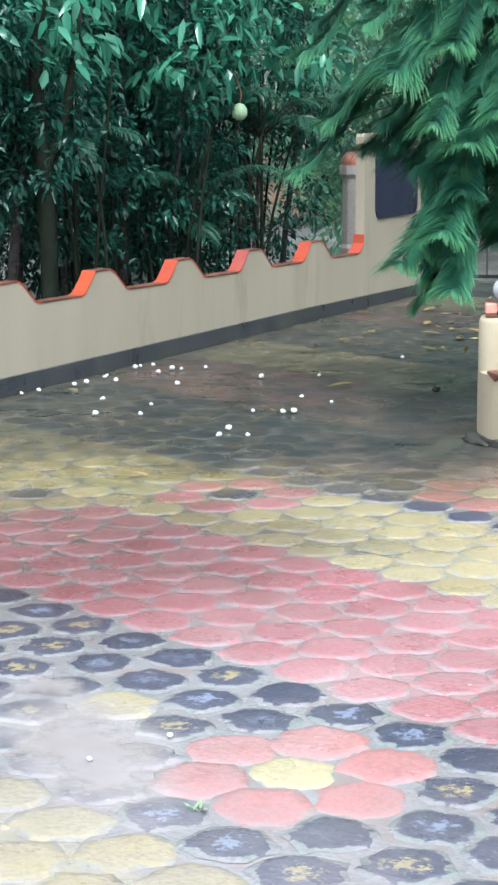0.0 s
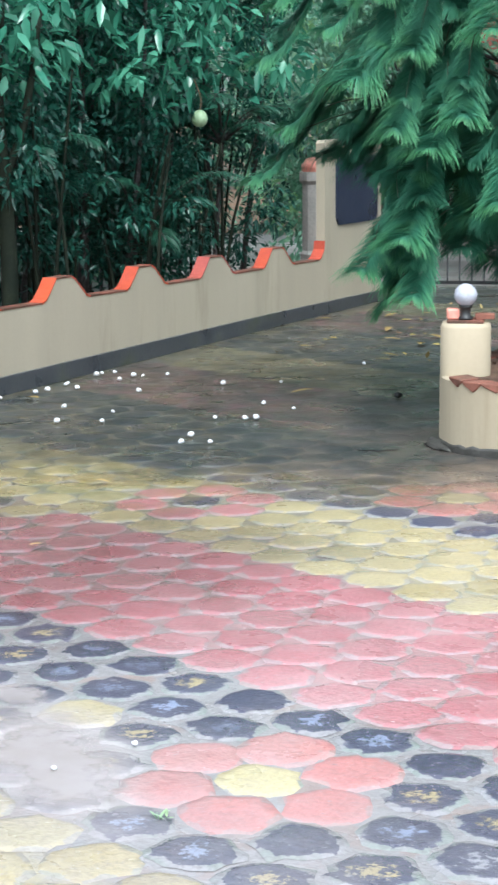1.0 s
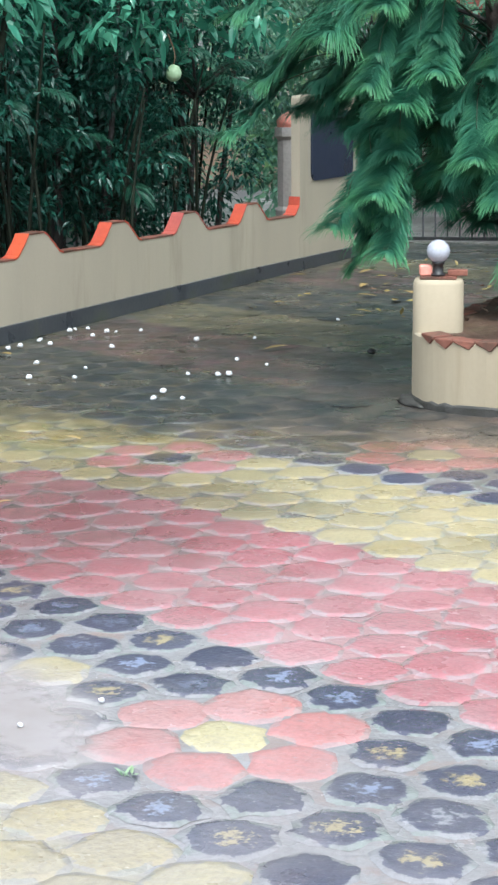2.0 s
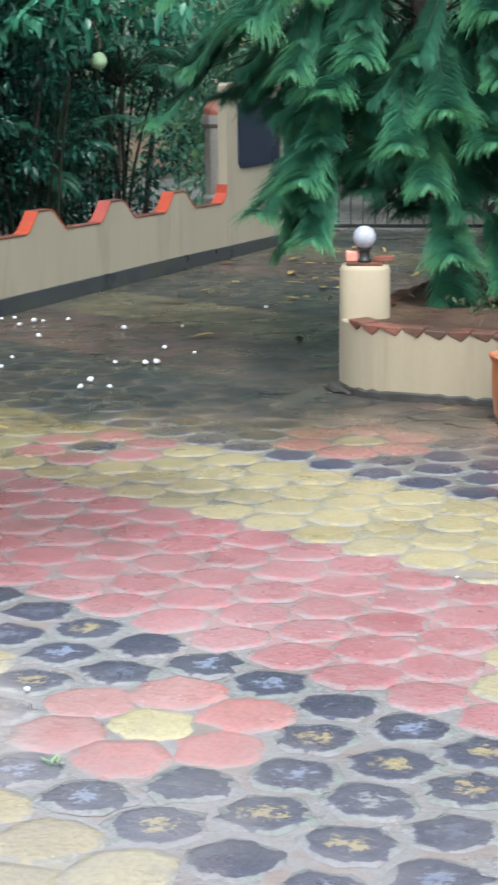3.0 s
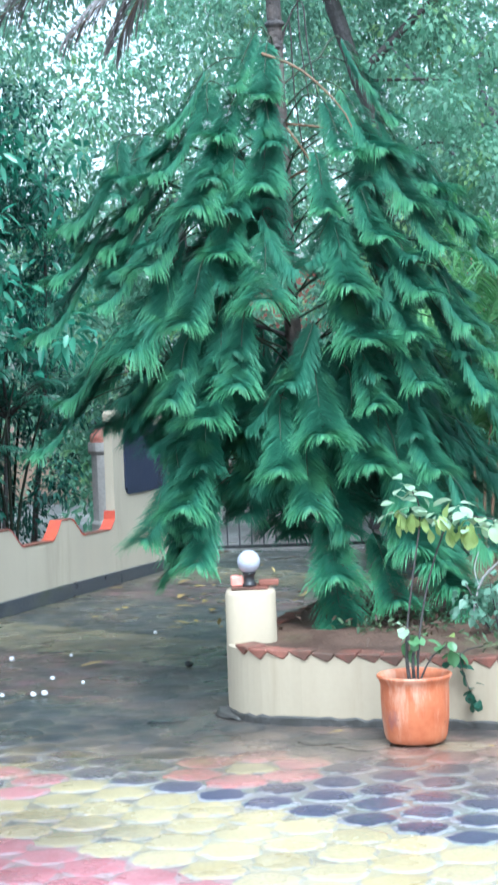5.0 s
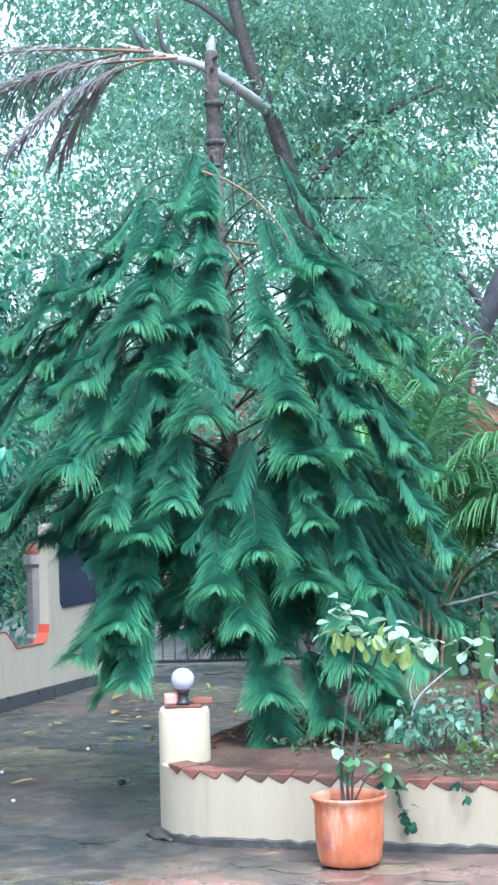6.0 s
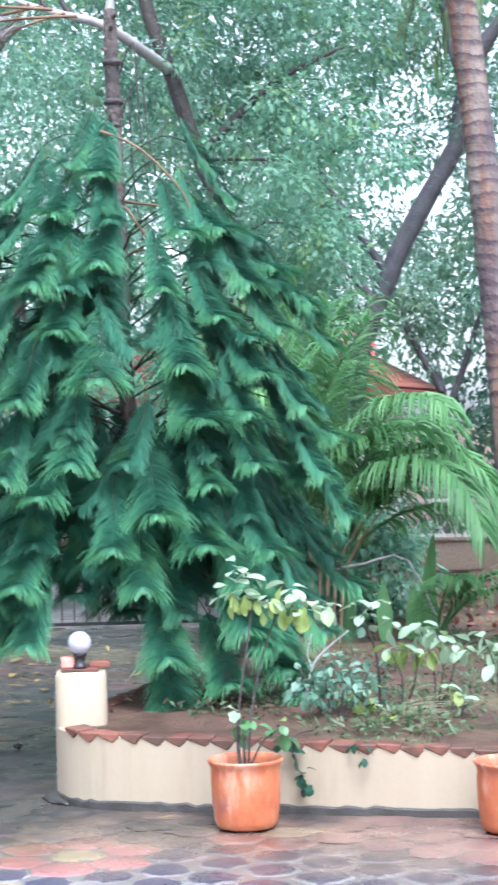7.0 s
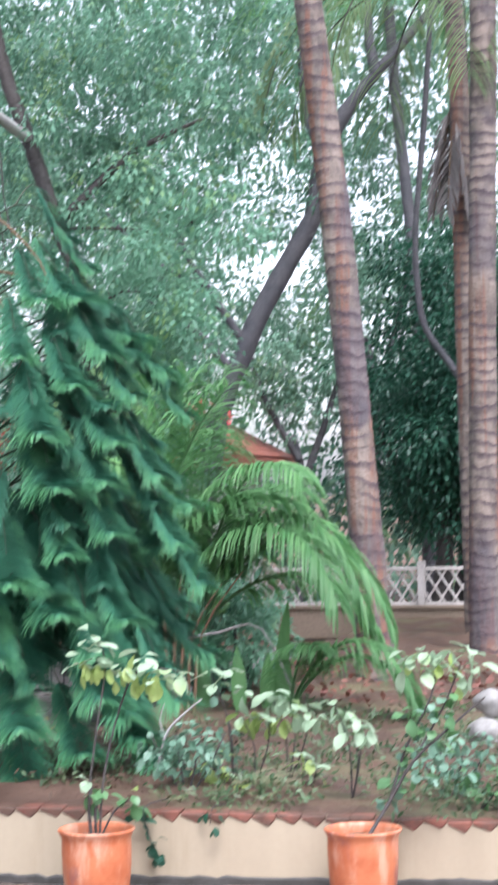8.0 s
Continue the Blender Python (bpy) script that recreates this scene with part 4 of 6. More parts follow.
# creeper trailing over the wall
shrub("creeper", (-2.2, 8.25, 0.33), [([(-2.2, 8.25, 0.33), (-2.24, 8.0, 0.33), (-2.22, 8.0, 0.22), (-2.19, 8.0, 0.14)], 0.003), ([(-1.95, 8.25, 0.31), (-1.95, 8.03, 0.33), (-1.96, 8.03, 0.26)], 0.003)],
      [((-2.20, 8.0, 0.185), 4, 4, CREEP, CREEP), ((-2.186, 8.0, 0.15), 2, 3, CREEP, CREEP), ((-2.233, 8.0, 0.27), 2, 2, CREEP, CREEP), ((-2.27, 8.0, 0.33), 4, 2, GREEN, CREEP), ((-1.95, 8.03, 0.31), 2, 2, CREEP, CREEP), ((-1.96, 8.03, 0.27), 1, 2, CREEP, CREEP)], "small dark creeper hanging over the planter wall")


def low_plants(name, pts, per, r, leaf, material, label, category="plant", kind="stuff"):
    p, way, face = clumps(pts, r, per, 0.5)
    way = unit(way + [0, 0, 0.5])
    n = len(p)
    return tagged(new(name, leaf_mesh(name, p, way, face, rng.uniform(0.6, 1.3, n) * leaf[0], rng.uniform(0.7, 1.2, n) * leaf[1], material)), label, category, kind=kind)


bx, by = rng.uniform(-2.95, 0.6, 950), rng.uniform(8.15, 13.0, 950)
grows = np.array([noise.fractal((x * 1.7, y * 1.2, 8.8), 1.0, 2.0, 3) > -0.10 for x, y in zip(bx, by)])
bx, by = bx[grows], by[grows]
low_plants("ground_cover", np.c_[bx, by, 0.34 - 0.02 * (by - 8.3)], 18, 0.12, (0.045, 0.014), M_GROUNDCOVER, "patchy low green plants growing in the soil", "ground cover")
bx, by = rng.uniform(-3.3, -2.3, 90), rng.uniform(8.25, 10.5, 90)
low_plants("leaf_litter", np.c_[bx, by, 0.345 + 0 * bx], 7, 0.10, (0.045, 0.012), M_TWIGLITTER, "dry brown leaf litter on the soil under the conifer", "leaf litter")
bx, by = rng.uniform(-3.0, 0.5, 60), rng.uniform(12.2, 15.5, 60)
low_plants("bedding_plants", np.c_[bx, by, 0.27 + 0 * bx], 14, 0.16, (0.07, 0.04), M_REDLITTER, "reddish bedding plants and litter in the far bed", "ground cover")

# ---- conifer ----
def strips(name, paths, widths, face, material, fresh_lit=None):
    """Ribbons: paths (n, k, 3), widths (n, k), a facing direction (n, 3)."""
    n, k, _ = paths.shape
    tang = np.gradient(paths, axis=1)
    side = unit(np.cross(tang, face[:, None, :]))
    a, b = paths + side * widths[..., None] / 2, paths - side * widths[..., None] / 2
    v = np.stack([a, b], 2).reshape(-1, 3)
    i = np.arange(k - 1)
    q = np.stack([2 * i, 2 * i + 1, 2 * i + 3, 2 * i + 2], 1)
    faces = (np.arange(n)[:, None, None] * 2 * k + q).reshape(-1, 4)
    me = fast_mesh(name, v, faces, material)
    tip = me.attributes.new("tip", "FLOAT", "POINT")
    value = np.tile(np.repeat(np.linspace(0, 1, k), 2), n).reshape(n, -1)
    if fresh_lit is not None:
        value = value * fresh_lit[:, None]
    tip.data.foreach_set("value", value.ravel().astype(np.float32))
    return me


# a tuft of thin dry stalks between the shrubs
tuft = thing("grass_tuft", (-2.02, 8.66, 0.29), "tuft of thin dry grass stalks lying over the soil", "grass")
a, lift = rng.uniform(-0.5, 0.5, 60), rng.uniform(0.05, 0.55, 60)
u = np.linspace(0, 1, 6)
run = rng.uniform(0.16, 0.42, 60)
stalks = np.stack([run[:, None] * u * np.cos(a)[:, None], run[:, None] * u * np.sin(a)[:, None], run[:, None] * (lift[:, None] * u - 0.55 * (u ** 2) * lift[:, None]) + rng.uniform(0, 0.05, 60)[:, None]], 2)
tagged(part("dry_grass", strips("dry_grass", stalks, np.broadcast_to(np.linspace(0.006, 0.002, 6), (60, 6)), np.broadcast_to([0.0, -0.6, 1.0], (60, 3)), M_DRYSTALK), tuft), kind="stuff")


def branchlet(b, w, ahead, L, fall):
    path, x = [b], b.copy()
    for m in range(4):
        w = unit(w + ahead * 0.06 + np.array([0, 0, -fall * (0.5 + 0.5 * m)]))
        x = x + w * L / 4
        path.append(x.copy())
    return path


def spray(way, length, reach, lift, per_step=22, steps=12):
    """One feathery paw: a hanging rachis that levels off at its end, roofed by broad forward-swept branchlets;
    at its end they part and hang to both sides, so that it is hollow below. It ends at the origin."""
    p, d = np.zeros(3), unit(np.array(way, float))
    ahead = unit(d * [1, 1, 0])
    paths, faces, fresh_lit = [], [], []
    for k in range(steps):
        u = (k + 0.5) / steps
        d = unit(d + (ahead * 0.6 + np.array([0, 0, 0.8])) * lift / steps * 3 * u * u)
        q = p + d * length / steps
        side = unit(np.cross(d, [0, 0, 1.0]))
        up = np.cross(side, d)
        size = reach * (0.55 + 0.55 * math.sin(0.5 * math.pi * u))
        for s in range(per_step):
            b = p + (q - p) * (s + rng.random()) / per_step
            for sg in (-1, 1):
                w = unit(d * rng.uniform(0.5, 0.95) + side * sg * rng.uniform(0.8, 1.1) + up * rng.uniform(0.2, 0.6))
                paths.append(branchlet(b, w, d, size * rng.uniform(0.55, 1.15), rng.uniform(0.02, 0.10) + 0.07 * u))
                # lighter towards the paw's end: new growth, with light painted onto the plume
                fresh_lit.append((0.62 + 0.4 * u * u) * rng.uniform(0.7, 1.2))
                faces.append(up * 0.9 + side * sg * 0.5 + rng.normal(scale=0.14, size=3))
        p = q
    for k in range(80):
        a = radians(-85 + 170 * k / 79 + rng.uniform(-4, 4))
        w = unit(d * math.cos(a) + side * math.sin(a) * 1.2 + up * rng.uniform(0.25, 0.6))
        paths.append(branchlet(p, w, d, reach * (0.30 + 0.85 * abs(math.sin(a)) ** 1.5) * rng.uniform(0.8, 1.15), rng.uniform(0.20, 0.36)))
        fresh_lit.append(1.15)
        faces.append(up + side * math.sin(a) * 0.4 + rng.normal(scale=0.14, size=3))
    return np.array(paths) - p, unit(np.array(faces)), np.array(fresh_lit), -p


def hang_limit(p):
    """How low the foliage hangs, by its place across the crown."""
    s = p[..., 0] * 0.936 + p[..., 1] * 0.352
    return np.interp(s, (-1.0, -0.95, -0.70, -0.66, -0.46, -0.42, -0.10, -0.05, 0.85, 0.95), (0.72, 0.84, 0.84, 0.10, 0.10, 0.50, 0.50, -0.06, 0.04, 0.42))


# paws of the crown as (across, height, half width), by storey
CROWN_TOP = [(-0.41, 2.06, 0.16), (-0.64, 2.24, 0.13), (-0.10, 2.15, 0.13), (-0.31, 2.40, 0.12), (-0.09, 2.60, 0.12), (0.47, 2.32, 0.16), (0.45, 1.88, 0.11),
             (-1.07, 2.02, 0.15), (-0.89, 1.89, 0.15), (-0.55, 2.50, 0.12), (-0.24, 2.66, 0.10), (-0.30, 1.82, 0.13), (0.20, 2.02, 0.09),
             (0.60, 2.06, 0.15), (0.74, 1.84, 0.14), (0.30, 2.30, 0.10), (-0.76, 2.10, 0.13), (-0.66, 1.78, 0.14), (-1.15, 1.76, 0.13)]
CROWN_MID = [(-0.11, 1.59, 0.17), (0.36, 1.39, 0.19), (-0.75, 1.38, 0.22), (0.14, 0.96, 0.16), (-0.55, 1.14, 0.12), (-1.12, 1.14, 0.13), (-0.90, 1.61, 0.14), (0.64, 1.61, 0.13), (0.61, 1.18, 0.12),
             (0.93, 1.13, 0.11), (0.39, 1.09, 0.10), (-0.40, 1.05, 0.15), (0.29, 1.65, 0.13), (-1.23, 1.48, 0.14), (-0.24, 1.20, 0.12), (0.85, 1.45, 0.12), (1.00, 1.30, 0.13), (-0.48, 1.50, 0.14), (1.06, 0.92, 0.14), (0.58, 1.42, 0.12)]
CROWN_LOW = [(0.36, 0.81, 0.16), (-0.51, 0.64, 0.15), (0.07, 0.63, 0.12), (0.21, 0.03, 0.17), (0.81, 0.10, 0.15), (0.68, 0.33, 0.17), (1.11, 0.55, 0.16), (-0.06, 0.81, 0.12), (0.67, 0.77, 0.12),
             (-0.71, 0.48, 0.12), (-0.46, 0.37, 0.12), (0.18, 0.30, 0.15), (-1.29, 0.88, 0.12), (0.53, 0.64, 0.13), (0.55, 0.42, 0.16), (0.74, 0.20, 0.16), (0.46, 0.16, 0.13), (0.92, 0.36, 0.14)]
CROWN_SIDE = [(0.72, 2.14, 0.13), (0.90, 1.98, 0.14), (1.02, 1.76, 0.12), (0.55, 2.50, 0.10)]
ACROSS, AHEAD = np.array((0.936, 0.352, 0.0)), np.array((0.348, -0.937, 0.0))


def crown_radius(h):
    return float(np.interp(h, (0, 0.5, 1.0, 1.6, 2.2, 2.8), (1.05, 1.12, 1.15, 1.0, 0.72, 0.35)))


# young scales the light tip colour, lower inside the crown as painted shade
def paw(tree, end, out, length, reach, steep=1.0, sparse=False, young=1.0, start=None):
    """A drooping paw whose hollow end hangs at a point, on a limb from the trunk."""
    paths, face, fresh_lit, base = spray(tuple(out * rng.uniform(0.45, 0.75))[:2] + (-steep,), length, reach, rng.uniform(0.35, 0.75))
    low = (paths[:, -1] + end)
    if (low[:, 2] < hang_limit(low)).mean() > 0.3 and sparse:
        return
    m = len(paths)
    widths = np.broadcast_to(np.array([0.0035, 0.0048, 0.0048, 0.0036, 0.001]), (m, 5)) * rng.uniform(0.7, 1.2, (m, 1))
    tagged(part("foliage_spray", strips("foliage_spray", paths + end, widths, face, M_CONIFER, fresh_lit * young), tree), kind="stuff")
    b = end + base
    away = math.hypot(b[0], b[1])
    h = min(2.9, b[2] - 0.10)
    root = np.array([np.interp(h, (0.0, 0.45, 1.0, 1.5, 3.3), (0.24, 0.19, 0.08, 0.01, -0.03)), 0.0, h])
    mid = root * 0.45 + b * 0.55 + [0, 0, 0.06 + 0.10 * away]
    if start is not None:
        root, mid = start, start * 0.5 + b * 0.5 + [0, 0, 0.04]
    part("limb", tube("limb", [root, mid, b, b * 0.4 + end * 0.6], [0.007, 0.005, 0.003, 0.002], M_CONIFER_LIMB, 5), tree)
    return root, mid, b


def conifer(x, y, z):
    global rng
    rng = np.random.default_rng(23)
    tree = thing("conifer_tree", (x, y, z), "drooping feathery dark-green conifer growing in the planter soil", "tree")
    stem = [(0.24, 0.05, -0.08), (0.19, 0.04, 0.45), (0.08, 0.02, 1.0), (0.01, 0, 1.5), (-0.01, 0.0, 2.4), (-0.03, 0, 3.25), (-0.04, 0.01, 3.47)]
    part("trunk", tube("trunk", stem, [0.055, 0.050, 0.046, 0.043, 0.04, 0.036, 0.030], M_BARK, 12, 0.25), tree, "bare brown trunk cut off at the top")
    part("broken_top", tube("broken_top", [(-0.04, 0.01, 3.43), (-0.035, 0.01, 3.50), (-0.02, 0.0, 3.55)], [0.027, 0.022, 0.006], M_PALEBARK, 8, 0.5), tree, "pale splintered top of the trunk")
    for h in (3.20, 3.00, 2.88, 2.66):
        part("trunk_node", tube("trunk_node", [(-0.025, 0, h - 0.022), (-0.025, 0, h), (-0.025, 0, h + 0.022)], [0.034, 0.053, 0.034], M_BARK_DARK, 12, 0.35), tree, "dark knotted ring")
    for dx, top, low in ((0.10, 3.30, 2.55), (0.14, 3.12, 2.62), (0.06, 3.02, 2.30)):
        part("bare_shoot", tube("bare_shoot", [(-0.02, 0, top - 0.25), (dx * 0.8, 0.02, top), (dx, 0.03, 0.5 * (top + low)), (dx + 0.05, 0.02, low)], [0.006, 0.005, 0.004, 0.003], M_BARK_DARK, 6), tree)
    for h in (3.36, 3.25, 3.42, 3.05):
        part("branch_stub", tube("branch_stub", [(-0.03, 0, h), (-0.03 + 0.06 * math.cos(h * 9), 0.06 * math.sin(h * 9), h + 0.02)], [0.016, 0.008], M_BARK, 6), tree)
    joints = []
    for s, h, reach in CROWN_TOP + CROWN_MID + CROWN_LOW:
        R = crown_radius(h)
        f = max(0.08, 0.85 * math.sqrt(max(R * R - s * s, 0)))
        end = ACROSS * s + AHEAD * f + [0, 0, h]
        out = unit(unit(end * [1, 1, 0]) + AHEAD * 0.55)
        got = paw(tree, end, out, (0.22 + 1.3 * reach) * rng.uniform(0.9, 1.15), reach * 1.32)
        # smaller paws behind it and higher on the same limb, painted dimmer as in shade
        root, mid, b = got
        joints.append(mid)
        for back, rise, size in ((0.10, 0.16, 0.8), (0.24, 0.22, 1.0)):
            turn = np.array(Matrix.Rotation(radians(rng.uniform(-55, 55)), 3, "Z") @ Vector(out))
            e2 = end - out * back * R + [0, 0, rise + rng.uniform(-0.06, 0.08)] + (turn - out) * 0.2
            if h > 2.3 or h < 0.3 or h > 1.8 and 0.1 < s < 0.5 or (abs(s) < 0.25 and 1.0 < h < 1.6 and back > 0.2):
                continue
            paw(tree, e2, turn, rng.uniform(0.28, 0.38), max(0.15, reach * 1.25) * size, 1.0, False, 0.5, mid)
    # inner and rear foliage, its tips dimmed in colour for shade
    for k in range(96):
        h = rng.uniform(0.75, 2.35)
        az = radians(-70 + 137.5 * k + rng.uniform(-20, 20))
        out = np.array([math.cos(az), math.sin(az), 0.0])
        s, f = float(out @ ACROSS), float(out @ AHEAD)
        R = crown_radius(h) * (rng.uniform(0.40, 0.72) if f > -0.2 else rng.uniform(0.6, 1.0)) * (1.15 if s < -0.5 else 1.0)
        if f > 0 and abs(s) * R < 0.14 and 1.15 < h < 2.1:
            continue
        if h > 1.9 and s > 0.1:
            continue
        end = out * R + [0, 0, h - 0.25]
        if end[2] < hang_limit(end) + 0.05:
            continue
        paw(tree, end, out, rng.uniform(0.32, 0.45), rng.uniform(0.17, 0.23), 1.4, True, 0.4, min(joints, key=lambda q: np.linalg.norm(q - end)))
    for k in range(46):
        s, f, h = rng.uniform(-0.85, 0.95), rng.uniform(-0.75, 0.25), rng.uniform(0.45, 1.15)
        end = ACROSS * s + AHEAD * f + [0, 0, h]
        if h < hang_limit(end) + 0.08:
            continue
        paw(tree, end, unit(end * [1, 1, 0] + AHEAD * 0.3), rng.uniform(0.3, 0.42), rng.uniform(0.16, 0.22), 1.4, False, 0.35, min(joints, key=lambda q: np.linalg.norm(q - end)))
    # the low bunch that hangs over the drive
    bunch = [(0.0, 0.0, 1.42), (-0.25, -0.10, 1.5), (-0.43, -0.18, 1.34), (-0.52, -0.23, 1.0), (-0.54, -0.24, 0.62)]
    part("limb", tube("limb", bunch, [0.012, 0.010, 0.008, 0.006, 0.003], M_BARK_DARK, 5), tree)
    for k, h in enumerate((0.86, 0.66, 0.50, 0.36, 0.24)):
        a2 = radians(-105 + (55, -50, 0)[k % 3])
        paw(tree, np.array([-0.54 + 0.05 * math.cos(a2), -0.24 + 0.05 * math.sin(a2), h]), np.array([math.cos(a2), math.sin(a2), 0.0]), 0.34, rng.uniform(0.16, 0.2), 2.2)
    for p0 in ([(0.0, -0.25, 2.82), (0.2, -0.22, 2.72), (0.4, -0.18, 2.5), (0.46, -0.16, 2.3)], [(0.1, -0.2, 2.45), (0.25, -0.2, 2.22), (0.38, -0.18, 1.86)], [(0.0, 0.0, 2.5), (0.3, -0.1, 2.44), (0.5, -0.15, 2.36)], [(0.0, 0.0, 2.2), (0.16, -0.1, 2.24), (0.36, -0.2, 2.1)]):
        part("dry_twig", tube("dry_twig", p0, np.linspace(0.008, 0.003, len(p0)).tolist(), M_TWIG, 6), tree, "bare brown twig")
    # the side bough, and more foliage low at the back, dimmed in colour for shade
    for s, h, reach in CROWN_SIDE:
        end = ACROSS * s + AHEAD * max(0.08, 0.85 * math.sqrt(max(crown_radius(h) ** 2 - s * s, 0))) + [0, 0, h]
        out = unit(unit(end * [1, 1, 0]) + AHEAD * 0.55)
        root, mid, b = paw(tree, end, out, 0.22 + 1.3 * reach, reach * 1.32)
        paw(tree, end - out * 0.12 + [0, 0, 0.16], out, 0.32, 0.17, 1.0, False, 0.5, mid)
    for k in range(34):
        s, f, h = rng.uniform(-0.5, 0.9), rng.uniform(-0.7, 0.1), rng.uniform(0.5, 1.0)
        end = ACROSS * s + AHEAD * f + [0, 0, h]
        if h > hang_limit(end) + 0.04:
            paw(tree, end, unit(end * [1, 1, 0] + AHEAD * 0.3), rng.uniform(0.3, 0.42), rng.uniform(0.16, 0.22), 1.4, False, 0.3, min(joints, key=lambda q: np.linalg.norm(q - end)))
    return tree


conifer(-3.47, 9.34, 0.30)

# ---- palms ----
rng = np.random.default_rng(31)


def frond(base, way, length, droop, leaflet, width, lean=0.95, n=50, start=0.18, twist=0.0, material=None, hang=1.0):
    p, d = np.array(base, float), unit(np.array(way, float))
    steps = 24
    rachis = [p.copy()]
    dirs = [d.copy()]
    for k in range(steps):
        d = unit(d + np.array([0, 0, -droop / steps * (0.4 + 1.2 * k / steps)]))
        p = p + d * length / steps
        rachis.append(p.copy())
        dirs.append(d.copy())
    rachis, dirs = np.array(rachis), np.array(dirs)
    paths = []
    for i in range(n):
        u = start + (1 - start) * (i + 0.5) / n
        f = u * steps
        k = min(int(f), steps - 1)
        b = rachis[k] + (rachis[k + 1] - rachis[k]) * (f - k)
        d = dirs[k]
        side = unit(np.cross(d, [math.sin(twist), 0.1, math.cos(twist)]))
        up = np.cross(side, d)
        L = leaflet * (0.35 + 1.3 * math.sin(math.pi * min(0.97, 0.12 + 0.8 * u)) * 0.55) * rng.uniform(0.85, 1.15)
        for sg in (-1, 1):
            w = unit(d * lean + side * sg * 0.9 + up * 0.28 + rng.normal(scale=0.06, size=3))
            path, x = [b], b.copy()
            for m in range(4):
                w = unit(w + [0, 0, hang * (-0.16 - 0.12 * m)])
                x = x + w * L / 4
                path.append(x.copy())
            paths.append(path)
    paths = np.array(paths)
    m = len(paths)
    widths = np.broadcast_to(np.array([0.5, 1.0, 0.95, 0.7, 0.1]) * width, (m, 5))
    face = unit(rng.normal(scale=0.25, size=(m, 3)) + [0, -0.3, 1])
    return rachis, strips("frond", paths, widths, face, material or M_PALMLEAF)


def palm(name, base, stem_path, stem_r, crown_at, fronds, label, bark, rings, mat_leaf=None, n=50, hang=1.0):
    t = thing(name, base, label, "palm tree")
    b = Vector(base)
    if stem_path:
        part("trunk", tube("trunk", [Vector(p) - b for p in stem_path], stem_r, bark, 18, 0.05, rings), t, "ringed grey-brown trunk")
    for way, length, droop, leaflet, width in fronds:
        rachis, me = frond(np.array(crown_at) - np.array(base), way, length, droop, leaflet, width, material=mat_leaf, n=n, hang=hang)
        f = part("frond", me, t)
        part("midrib", tube("midrib", [tuple(p) for p in rachis[::4]], np.linspace(0.014, 0.004, 7).tolist(), M_SHRUB if mat_leaf is None else M_BARK_DARK, 6), f)
    return t


# garden palm without a tall trunk
palm("garden_palm", (-3.12, 12.35, 0.24), [(-3.12, 12.35, 0.2), (-3.10, 12.32, 0.5), (-3.12, 12.3, 0.8)], [0.06, 0.05, 0.045], (-3.12, 12.3, 0.78),
     [((0.40, -0.15, 1.2), 1.9, 4.0, 0.44, 0.017), ((0.50, -0.40, 1.2), 1.85, 3.0, 0.46, 0.017), ((0.0, -0.1, 1.2), 1.55, 1.0, 0.42, 0.017), ((0.0, 0.1, 1.2), 1.6, 3.2, 0.42, 0.017),
      ((0.62, -0.1, 1.2), 1.8, 3.4, 0.44, 0.017), ((0.25, -0.2, 1.2), 1.7, 2.6, 0.44, 0.017), ((-0.2, -0.3, 1.2), 1.5, 1.8, 0.42, 0.017), ((0.2, 0.4, 1.2), 1.7, 2.4, 0.42, 0.017),
      ((-0.6, 0.2, 1.0), 1.4, 2.0, 0.40, 0.017), ((0.75, 0.3, 0.9), 1.5, 2.8, 0.42, 0.017), ((0.1, -0.05, 1.3), 1.7, 1.3, 0.44, 0.017)],
     "bushy garden palm with arching bright green fronds", M_SHRUB, 0.1, n=74, hang=1.5)
palm("garden_palm", (-3.50, 12.15, 0.26), [(-3.50, 12.15, 0.2), (-3.48, 12.12, 0.6), (-3.46, 12.1, 0.9)], [0.06, 0.05, 0.045], (-3.46, 12.1, 0.85),
     [((0.35, -0.2, 1.3), 1.7, 1.2, 0.46, 0.018), ((0.6, -0.1, 1.2), 1.5, 1.9, 0.44, 0.018), ((0.05, 0.1, 1.6), 1.75, 0.7, 0.46, 0.018), ((0.22, 0.0, 1.5), 1.6, 0.9, 0.46, 0.018),
      ((-0.7, 0.2, 1.2), 1.5, 1.4, 0.40, 0.018)],
     "bushy garden palm with upright bright green fronds", M_SHRUB, 0.1, n=70, hang=1.2)
palm("garden_palm", (-2.45, 12.0, 0.24), [(-2.45, 12.0, 0.2), (-2.45, 11.98, 0.32)], [0.03, 0.025], (-2.45, 11.98, 0.30),
     [((0.50, -0.15, 1.2), 1.3, 4.0, 0.34, 0.012), ((0.62, -0.1, 1.1), 1.2, 3.8, 0.34, 0.012), ((0.2, -0.3, 1.2), 0.7, 2.4, 0.25, 0.012)],
     "small young palm with arching fronds in the garden soil", M_SHRUB, 0.1, n=60, hang=1.4)
